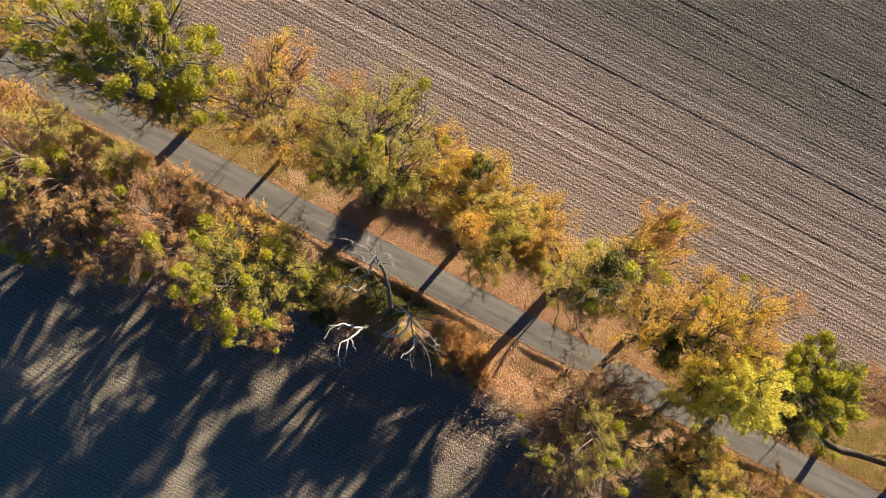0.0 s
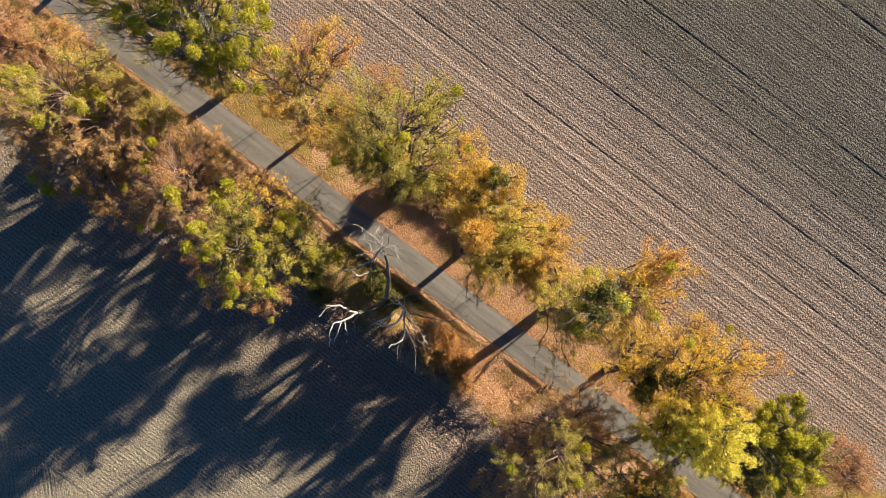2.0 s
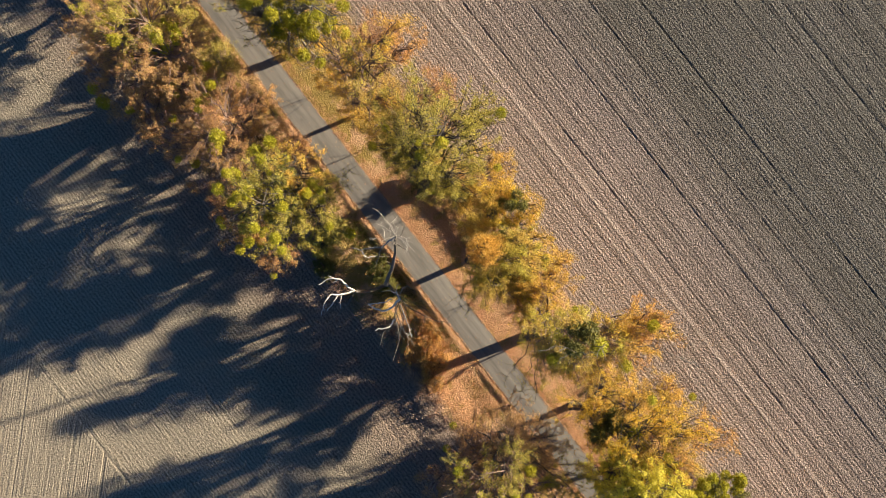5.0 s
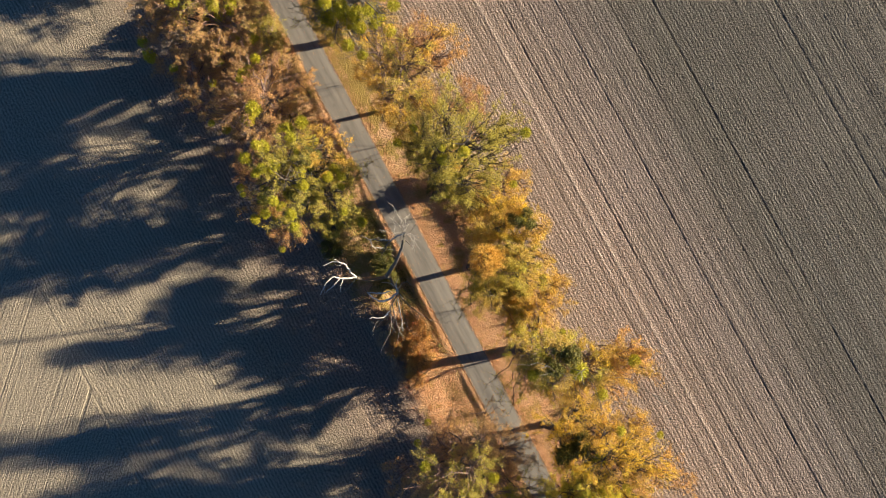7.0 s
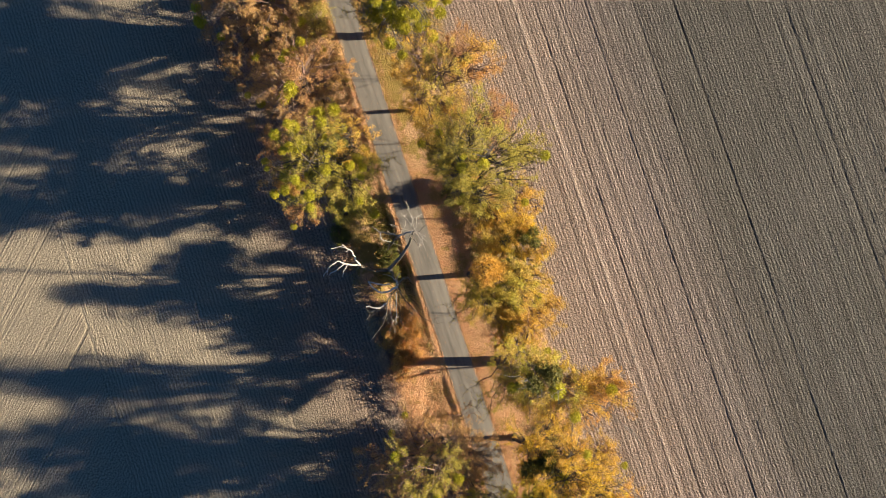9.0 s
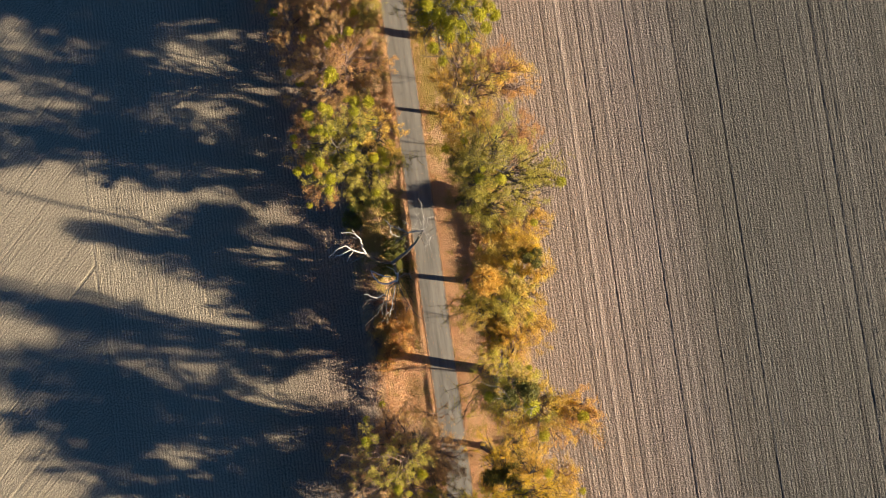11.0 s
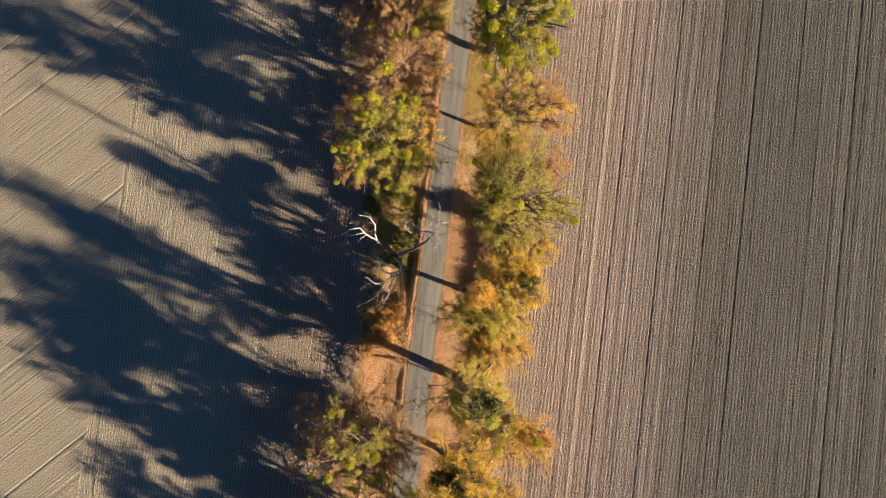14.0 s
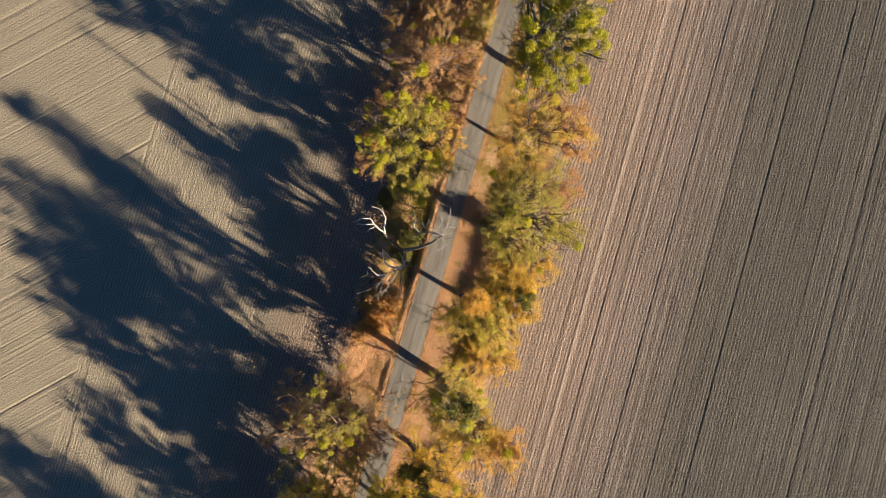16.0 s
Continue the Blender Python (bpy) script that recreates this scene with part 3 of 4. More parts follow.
# east row, from the far end
tree("lime_tree", "orange-leaved roadside tree at the lane's end", (4.6, 54), [(-0.1, -1.6, 10, 2.4), (2.8, -0.8, 11.2, 2.4), (-1, -3.3, 8.8, 2.2), (1.8, -3.9, 12.5, 2.2)], amber, 11, 0.6)
tree("lime_tree", "broad mistletoe-laden tree with bare grey limbs reaching over the lane", (4.4, 31.3),
     [(0.3, -2.8, 18.8, 2.2), (3.4, -3.0, 20, 2.5), (2.7, -5.2, 17.5, 2.3), (5.0, -4.6, 16.2, 2.2), (0.3, -0.2, 16.2, 2.2), (4.2, -0.9, 21.2, 2.4), (-1.0, 9.4, 16.2, 2.1), (-2.8, 9.6, 13.8, 1.6),
      (1.8, 8.4, 17.5, 2.3), (-0.2, 5.7, 15, 2.1), (-1.9, 5.3, 16.2, 1.6), (2.6, 4.6, 18.5, 2.4), (4.3, 2.2, 18.8, 2.2), (0.6, 2.6, 17, 2.1), (-1.6, 0.2, 12.6, 1.8), (-0.9, -2.6, 13.6, 1.9), (-2.6, -1.0, 10.8, 1.5), (1.0, -6.6, 14.2, 1.9), (3.6, -7.0, 16.5, 2.0), (-1.2, -4.4, 12.6, 1.6), (-2.6, 3.8, 12.4, 1.6), (-3.4, 7.0, 12.0, 1.5), (2.2, -1.6, 17.6, 2.0), (6.2, -2.6, 17.5, 1.9)], yellow_green, 13, 0.68, clumps=96, tuft=(0.45, 0.95), limb_r=0.62, fork=2.8, fill=8, twigs=grey_bark, wood=grey_bark, bare=0.55, trunk_r=0.55, snags=24, snag_r=0.19)
tree("maple_tree", "slender tree with thin orange-brown autumn leaves", (4.9, 20.6),
     [(0.9, -0.7, 11.2, 2.2), (3.2, -2.5, 19.5, 2.6), (5.9, -2.0, 19.5, 2.3), (2.4, -4.0, 16, 2.2), (7.5, -2.6, 17.5, 1.7), (1.5, 0.2, 17, 2.1), (-0.8, -3.2, 9.6, 1.4), (-0.4, 2.6, 9.2, 1.4), (1.4, -6.0, 9.4, 1.6), (2.0, 4.4, 10.4, 1.7)], amber, 14, 0.75, fill=5, accent=((1, autumn, 100), (3, olive, 100), (4, orange, 50)), bare=0.18, twigs=red_twig, trunk_r=0.26)
tree("lime_tree", "broad olive-green and yellow tree with a thick dark trunk", (5.8, 7.9),
     [(3.5, 1.3, 21.2, 3.2), (0.7, 1.4, 17.5, 2.8), (6.4, 2.4, 17.5, 2.8), (3.6, 5.2, 17.5, 2.6), (6.5, -1.4, 16.2, 2.5), (2.7, -2.3, 15, 2.4), (0.8, 4.4, 15, 2.3), (8.2, 0.5, 16.2, 1.9), (1.5, 4.2, 9.6, 2.3), (3.0, 4.4, 12.0, 2.2), (2.2, 2.6, 8.4, 1.9), (1.2, -0.5, 9.0, 1.6), (2.2, -1.2, 11.8, 1.4), (1.6, -1.8, 10.4, 1.4), (-0.8, 3.4, 9.8, 1.4), (-0.6, 6.2, 9.4, 1.4), (2.8, -4.6, 7.2, 1.4), (4.4, -5.4, 7.4, 1.4)], olive, 15, 0.95, accent=((16, amber, 60), (17, amber, 60), (10, amber, 60)), bare=0.1, fill=4, spread=0.8, clumps=14, trunk_r=0.6)
tree("maple_tree", "golden-orange maple with rounded leaf clumps", (5.0, -2.0),
     [(1.0, 0.3, 17.2, 1.5), (4.4, 2.7, 13.4, 1.65), (5.2, 4.3, 12.8, 1.2), (7.4, 0.9, 13.8, 1.6), (6.8, 3.5, 12.8, 1.0), (3.6, -2.7, 15.6, 1.9), (0.4, -3.4, 12.5, 1.9), (5.8, -2.6, 13.2, 1.8), (-0.9, -2.9, 11.2, 1.5), (2.3, 1.4, 12.0, 1.5),
      (1.0, -4.0, 9.5, 1.9), (0.5, -3.0, 7.2, 1.5), (2.2, -4.6, 9.6, 1.6), (2.2, 3.2, 8.0, 1.2), (3.4, 2.4, 9.0, 1.3), (4.6, -0.2, 13.4, 1.4), (4.6, -4.2, 11.0, 1.5), (2.6, -6.3, 9.6, 1.6), (2.5, -1.1, 15.6, 1.5), (4.3, -1.4, 16.0, 1.6)], autumn, 16, 0.95, sprays=((-4.0, -3.0, 8.0), (-3.6, -4.2, 8.6)), bare=0.08, trunk_r=0.34, fill=5, spread=1.2, clumps=3,
     accent=((0, tan, 3200), (1, gold, 2300), (2, gold, 1300), (3, gold, 2000), (4, gold, 1000), (5, autumn, 700), (7, gold, 500), (9, tan, 500), (17, amber, 50)), balls=((6.3, 2.2, 14.6, 0.85), (4.5, -0.5, 14.4, 0.8), (3.6, -0.2, 13.8, 0.6)))
tree("lime_tree", "yellow and green tree with red-tipped bare branches", (5.2, -13.7),
     [(2, 2.1, 23.5, 2.1), (0, 1.8, 17.2, 2.3), (0.6, -0.4, 18.8, 2.3), (3.1, -0.2, 21.9, 2.5), (4.9, -1.2, 20.2, 2.4), (7.2, -2.5, 20.2, 2.2), (8.3, -2, 20.2, 1.6), (2.4, -2.4, 17.2, 2.3), (2.2, 4.0, 10.8, 1.9), (3.2, 0.3, 9.6, 2.0), (5.2, -0.8, 10.0, 2.0), (1.4, -0.2, 9.4, 1.7), (1.6, -3.4, 10.0, 1.9), (3.4, -4.2, 11.0, 1.8), (1.2, 5.2, 9.8, 1.6), (2.6, 6.4, 10.8, 1.6), (0.6, 3.2, 9.2, 1.5), (3.8, 4.6, 11.5, 1.5)], autumn, 17, 1.0, sprays=((-4.8, -0.6, 8.0), (-4.4, -2.8, 8.4), (-4.2, -4.4, 9.0)), bare=0.12, snags=5, fill=4, spread=1.0, clumps=10, balls=((2.2, 1.6, 24.5, 1.1), (1.0, 1.0, 20, 0.9)), twigs=red_twig, trunk_r=0.62, accent=((5, amber, 40), (6, orange, 30), (4, gold, 450), (7, gold, 450), (14, amber, 150), (15, amber, 150), (16, gold, 150), (17, amber, 100)))
tree("maple_tree", "thin reddish-orange maple with bare fanned branches at the field edge", (8.5, -14.6),
     [(3.1, -3.0, 17, 2.0), (5.1, -2.0, 17, 1.8), (5.5, -4.2, 16, 1.8), (3.3, -5.2, 14, 1.9), (6.7, -2.4, 16, 1.3)], orange, 22, 0.45, bare=0.25, snags=3, twigs=red_twig, trunk_r=0.12, fork=1.4, fill=0)
tree("maple_tree", "large golden-yellow maple over the lane", (3.9, -23.6),
     [(3.5, 0.2, 19.6, 2.8), (6.2, -1.6, 19.6, 2.6), (1.7, -2.1, 16.8, 2.5), (0.8, 1.3, 14, 2.1), (7.2, -4.6, 18.1, 2.3), (3.5, -3.6, 18.1, 2.4), (-0.5, -1.9, 11.2, 1.8), (4.1, 3.9, 20.5, 2.0), (1.2, 3.1, 16.8, 1.4)], gold, 18, 1.1, bare=0.08, accent=((0, gold, 900), (1, gold, 900), (4, orange, 300), (7, amber, 300)), fill=4, spread=1.4, clumps=6, balls=((1.6, 1.8, 16.5, 1.2), (2.4, 0.2, 17, 0.9)), trunk_r=0.4)
tree("maple_tree", "bright lemon-yellow tree beside the lane", (3, -32.4),
     [(0.4, 4.8, 19.3, 2.5), (1.8, 4.3, 20.4, 2.2), (-1.0, 4.2, 16.1, 2.1), (0.4, 2.4, 17.8, 2.1), (2.0, 5.5, 17.8, 1.8), (-0.4, 6.3, 14.5, 1.7)], lemon, 19, 1.6, trunk_r=0.28, fill=5, spread=1.2)
tree("lime_tree", "dark green tree crowded with mistletoe balls", (4.6, -37.8),
     [(0.8, 6.2, 12.1, 2.0), (2.1, 3.3, 15.7, 2.3), (-0.5, 1.7, 12.8, 2.2), (2.3, -0.1, 12.8, 2.1), (4.1, 1.7, 12.8, 1.9), (2.0, 7.2, 10.5, 1.6), (5.6, 2.4, 13.6, 2.0), (4.1, -3.1, 11.6, 2.1), (1.8, -2.6, 10.6, 2.1), (-1.4, 0.2, 11.5, 1.8), (5.2, -0.9, 12.4, 1.9)], dark_green, 20, 0.9, clumps=120, tuft=(0.4, 0.85), bare=0.35, trunk_r=0.45, snags=3)
tree("lime_tree", "green lime with a thick trunk further along the lane", (3.8, -49.2),
     [(0.8, -4.2, 16, 2.4), (3.2, -5.0, 17, 2.4), (1.2, -7.0, 14, 2.3), (-0.8, -3.6, 13, 2.0)], yellow_green, 23, 0.6, fill=4, clumps=12, trunk_r=0.45)
tree("maple_tree", "amber tree further along the lane", (5.5, -59.0),
     [(0.8, 2.9, 17.5, 2.6), (3.6, 4.1, 18.8, 2.6), (1.7, -0.2, 16.2, 2.5), (4.6, 0.8, 16.2, 2.3), (-0.1, 4.1, 13.8, 2.2)], amber, 21, 0.7)
for i, (bx, by, mat, text) in enumerate((
        (10.6, 23.5, rust, "sparse russet sapling at the field edge"), (11.4, 14.5, rust, "sparse russet sapling at the field edge"), (11.2, 4.2, amber, "sparse amber sapling at the field edge"),
        (9.6, -8.2, amber, "sparse amber sapling at the field edge"), (10.8, -26.5, amber, "sparse amber sapling at the field edge"), (9.4, -46.5, rust, "sparse russet sapling at the field edge"))):
    tree("sapling", text, (bx, by), [(0.4, 0, 10, 1.9), (1.8, 1.2, 9, 1.8), (1.6, -1.4, 8.5, 1.8), (-0.6, 1.6, 7.5, 1.6), (0.4, -2.6, 7, 1.6), (3.0, 0.2, 8, 1.4)],
         mat, 40 + i, 0.8, bare=0.15, twigs=red_twig, trunk_r=0.045, fork=1.0, leaf=0.11, fill=0, group="saplings at the field edge")
# west row
tree("lime_tree", "rusty brown tree by the field edge", (-6, 51), [(0.3, -2.1, 13.8, 2.6), (-2.6, -0.9, 12.5, 2.6), (2.2, -2.6, 11.2, 2.2), (-0.7, -4.8, 12.5, 2.4)], rust, 31, 0.8, twigs=red_twig)
tree("lime_tree", "tall olive and russet tree with mistletoe tufts", (-6, 37.5),
     [(0.8, -4.2, 21, 3), (-3, -2.6, 18, 2.8), (3.4, -2.6, 18, 2.4), (-0.2, -7, 18, 2.6), (-4, -5.6, 15, 2.5), (-5, 0.4, 13.4, 2.4), (-2, 1.4, 16.6, 2.6), (1.9, -5.6, 15, 2.4), (-7.4, -3.6, 11.5, 2.4), (-7.0, 2.4, 9.5, 2.3), (-6.4, -8.0, 10.5, 2.3)], brown, 32, 1.5, leaf=0.105, tuft=(0.35, 0.85), bare=0.2, clumps=34, accent=((0, olive, 100), (6, yellow_green, 100), (9, rust, 100)), twigs=red_twig)
tree("thorn_tree", "low russet tree with fine reddish twigs", (-5.5, 25.5),
     [(0.7, -2.7, 18.8, 2.6), (-2.4, -2.4, 17.2, 2.6), (-5.1, -0.8, 12.5, 2.3), (-2.3, -4.7, 14, 2.3), (2.8, -1.2, 12.5, 2.2), (-0.3, 0.6, 15.6, 2.3), (1.4, -4.8, 11, 1.9), (-7.2, -2.6, 9.0, 2.2), (-6.4, 2.8, 9.0, 2.2), (-6.6, -6.2, 7.5, 2.1), (0.2, 3.6, 11.0, 2.2)], brown, 33, 1.3, leaf=0.10, tuft=(0.35, 0.8), bare=0.3, clumps=16, accent=((0, rust, 100), (4, orange, 100), (9, rust, 50)), twigs=red_twig, trunk_r=0.28)
tree("lime_tree", "yellow-green tree full of mistletoe at the field edge", (-5.4, 14.3),
     [(-0.4, -1.1, 22.5, 2.8), (2.8, -0, 20, 2.3), (-3.3, -0, 20, 2.5), (-5.3, -1.3, 17.5, 1.8), (-2.4, -3.6, 17.5, 2.4), (1.3, -3.6, 17.5, 2.2), (0.4, 1.9, 18.8, 2.2), (3.7, -2.2, 16.2, 1.6), (-5.6, 3.2, 11.0, 2.0), (-5.8, -3.6, 10.0, 1.9)], olive, 34, 1.0, sprays=((5.8, -0.5, 9.0), (5.2, -1.8, 9.6)), bare=0.2, clumps=58, tuft=(0.3, 0.7), accent=((1, amber, 100), (3, orange, 50), (8, rust, 50), (9, rust, 50)), balls=((-0.8, -2.0, 20.0, 0.8), (0.9, -0.2, 21.0, 0.7)), trunk_r=0.5)
tree("lime_tree", "brown half-bare tree with grey-purple twigs", (-5.2, -21),
     [(0.8, 2.3, 19.5, 2.6), (-2, 3, 17.9, 2.6), (-5, 2.6, 14.6, 2.4), (-1.3, 5.3, 14.6, 2.2), (2.5, 3.7, 16.2, 2.2), (-3, -0.8, 16.2, 2.5), (0.7, -1.7, 16.2, 2.5), (3.3, -0.4, 13, 1.8), (-7.2, -2.4, 11, 2.4), (-4.6, -5.4, 12, 2.4), (-7.6, 2.6, 9, 2.0), (5.2, 1.0, 15.5, 1.8), (4.2, -3.0, 15.5, 1.9), (3.6, 5.0, 12.5, 1.7)], brown, 35, 0.95, accent=((0, olive, 100), (1, olive, 50), (3, rust, 50), (4, brown, 50), (6, olive, 50), (9, olive, 50), (12, olive, 50)), leaf=0.105, tuft=(0.3, 0.6), bare=0.2, clumps=14, twigs=red_twig)
tree("lime_tree", "green-yellow tree in the hedge line", (-4.8, -32.5),
     [(0.2, 2.5, 16, 2.4), (-1.7, 3.8, 13.4, 2.1), (2.6, 2.7, 14.6, 2), (-0.7, -0.8, 13.4, 2.2), (-3.6, 0.7, 12.2, 2.1)], autumn, 36, 1.1, trunk_r=0.25)
tree("thorn_tree", "brown tree in the hedge line", (-6, -43), [(0.4, 2.4, 12, 2.4), (-1.6, 4, 10.6, 2.2), (1.4, -0.8, 10.6, 2.2), (-3.5, 0.8, 9, 2.1)], brown, 37, 0.9, twigs=red_twig, trunk_r=0.25)
tree("lime_tree", "brown tree at the hedge's end", (-6, -55), [(0.4, 2.7, 16.2, 2.6), (-2.5, 4.4, 15, 2.4), (2.3, -0.4, 15, 2.4), (-1.6, -0.6, 13.8, 2.4)], brown, 38, 0.9, twigs=red_twig)

# undergrowth
def shrub(name, label, base, lobes, leaves, seed, **k):
    return tree(name, label, base, lobes, leaves, seed, trunk_r=0.09, fork=0.5, fill=0, category="shrub", group="shrubs on the verge", **k)


shrub("shrub", "orange-leaved shrub beside the ditch", (-5.7, -5.6), [(0, 0, 2.0, 1.8), (1.2, 1.2, 1.4, 1.2), (-1.2, -0.5, 1.5, 1.3), (0.8, -1.6, 1.3, 1.2)], orange, 51, density=1.6, twigs=red_twig)
shrub("shrub", "low orange shrub at the field edge", (-6.4, -9.8), [(0, 0, 1.1, 1.1), (1.4, 0.4, 0.9, 0.9), (-0.9, -1, 0.9, 0.9), (0, 1.6, 1.0, 0.9)], orange, 52, density=1.2)
shrub("shrub", "dark green ivy shrub at the dead tree's foot", (-4.4, 2.6), [(0, 0, 2.2, 1.3), (0.4, 1.4, 1.6, 1.1), (-0.6, -1.2, 1.8, 1.1)], dark_green, 53, density=1.3)
shrub("shrub", "small green shrub at the field edge", (-9.3, 7.4), [(0, 0, 1.0, 0.8), (0.3, 1.1, 0.9, 0.8)], dark_green, 54, density=1.2)
shrub("shrub", "ivy-green shrub at a thick trunk's foot", (5.9, 8.4), [(0, 0, 1.6, 1.1), (0.3, 1.2, 1.2, 0.9)], dark_green, 56, density=1.2)
shrub("shrub", "low green shrub under the tree", (-7.6, 10.2), [(0, 0, 2.0, 1.4), (1.5, 0.6, 1.8, 1.3)], olive, 55, density=1.1)
for i, (bx, by, mat, text) in enumerate((
        (-4.0, 20.2, rust, "russet shrub beside the lane"), (-9.2, 20.5, brown, "brown shrub at the field edge"), (-4.0, 29.5, brown, "brown shrub beside the lane"), (-10.0, 29.5, rust, "russet shrub at the field edge"),
        (-4.2, 34.0, olive, "olive shrub beside the lane"), (-10.0, 35.0, brown, "brown shrub at the field edge"), (-4.2, 43.0, olive, "olive shrub beside the lane"), (-10.5, 41.5, rust, "russet shrub at the field edge"),
        (-4.0, 48.5, amber, "amber shrub beside the lane"), (-4.0, -26.0, brown, "brown shrub beside the lane"), (-8.0, -26.5, rust, "russet shrub at the field edge"),
        (-8.0, -34.5, brown, "brown shrub at the field edge"), (-4.2, -38.0, amber, "amber shrub beside the lane"), (-7.5, -39.5, rust, "russet shrub at the field edge"), (-4.0, -47.0, amber, "amber shrub beside the lane"),
        (-8.2, -21.5, rust, "russet shrub at the field edge"), (-9.4, -24.0, brown, "brown shrub at the field edge"), )):
    shrub("shrub", text, (bx, by), [(0, 0, 3.2, 1.9), (1.3, 1.2, 2.4, 1.6), (-1.4, 0.6, 2.5, 1.7), (-0.3, -1.6, 2.6, 1.7), (0.3, 2.4, 2.0, 1.4)], mat, 60 + i, density=0.6, twigs=red_twig)


for i, (bx, by, r) in enumerate(((-8.4, -0.6, 1.3), (-8.0, -3.6, 1.4), (-8.6, -7.2, 1.4), (-8.8, -11.6, 1.2), (-9.2, -14.4, 1.1), (-9.4, 9.8, 1.3), (-9.8, 4.6, 1.0))):
    shrub("thicket", "leafless brown thicket of dry stems at the field edge", (bx, by), [(0, 0, 0.9, r), (0.6, 1.5, 0.8, r * 0.8), (0.4, -1.5, 0.8, r * 0.8)], rust, 120 + i, density=0.25, bare=0.6, twigs=red_twig, leaf=0.09)



# low growth under the east row, lowest where the sun lies on the verge
rng = np.random.default_rng(29)
for i in range(30):
    by = -47 + 3.15 * i + rng.uniform(-0.8, 0.8)
    bx, high = rng.uniform(7.4, 10.0), 0.3 * rng.uniform(0.6, 1.3)
    kind, text = ((amber, "thin amber brush under the trees"), (rust, "thin russet brush under the trees"), (tan, "thin orange brush under the trees"), (brown, "thin brown brush under the trees"), (olive, "thin olive brush under the trees"))[i * 7 % 5]
    shrub("brush", text, (bx, by), [(0, 0, high, 0.75), (rng.uniform(0.6, 1.4), 1.1, high * 0.8, 0.7), (rng.uniform(-0.9, 0.6), -1.2, high * 0.9, 0.7)], kind, 200 + i, density=0.35, bare=0.35, twigs=red_twig, leaf=0.1)

for i in range(16):
    by, bx = -2.5 + 0.72 * i + rng.uniform(-0.3, 0.3), rng.uniform(5.9, 8.8)
    kind, text = ((brown, "ankle-high brown brush behind the verge"), (olive, "ankle-high olive brush behind the verge"), (rust, "ankle-high russet brush behind the verge"), (dark_green, "ankle-high dark green brush behind the verge"))[i * 3 % 4]
    shrub("brush", text, (bx, by), [(0, 0, 0.3, 0.65), (rng.uniform(0.4, 1.0), 0.7, 0.25, 0.6), (rng.uniform(-0.6, 0.4), -0.7, 0.25, 0.6)], kind, 260 + i, density=0.4, bare=0.25, twigs=red_twig, leaf=0.1)


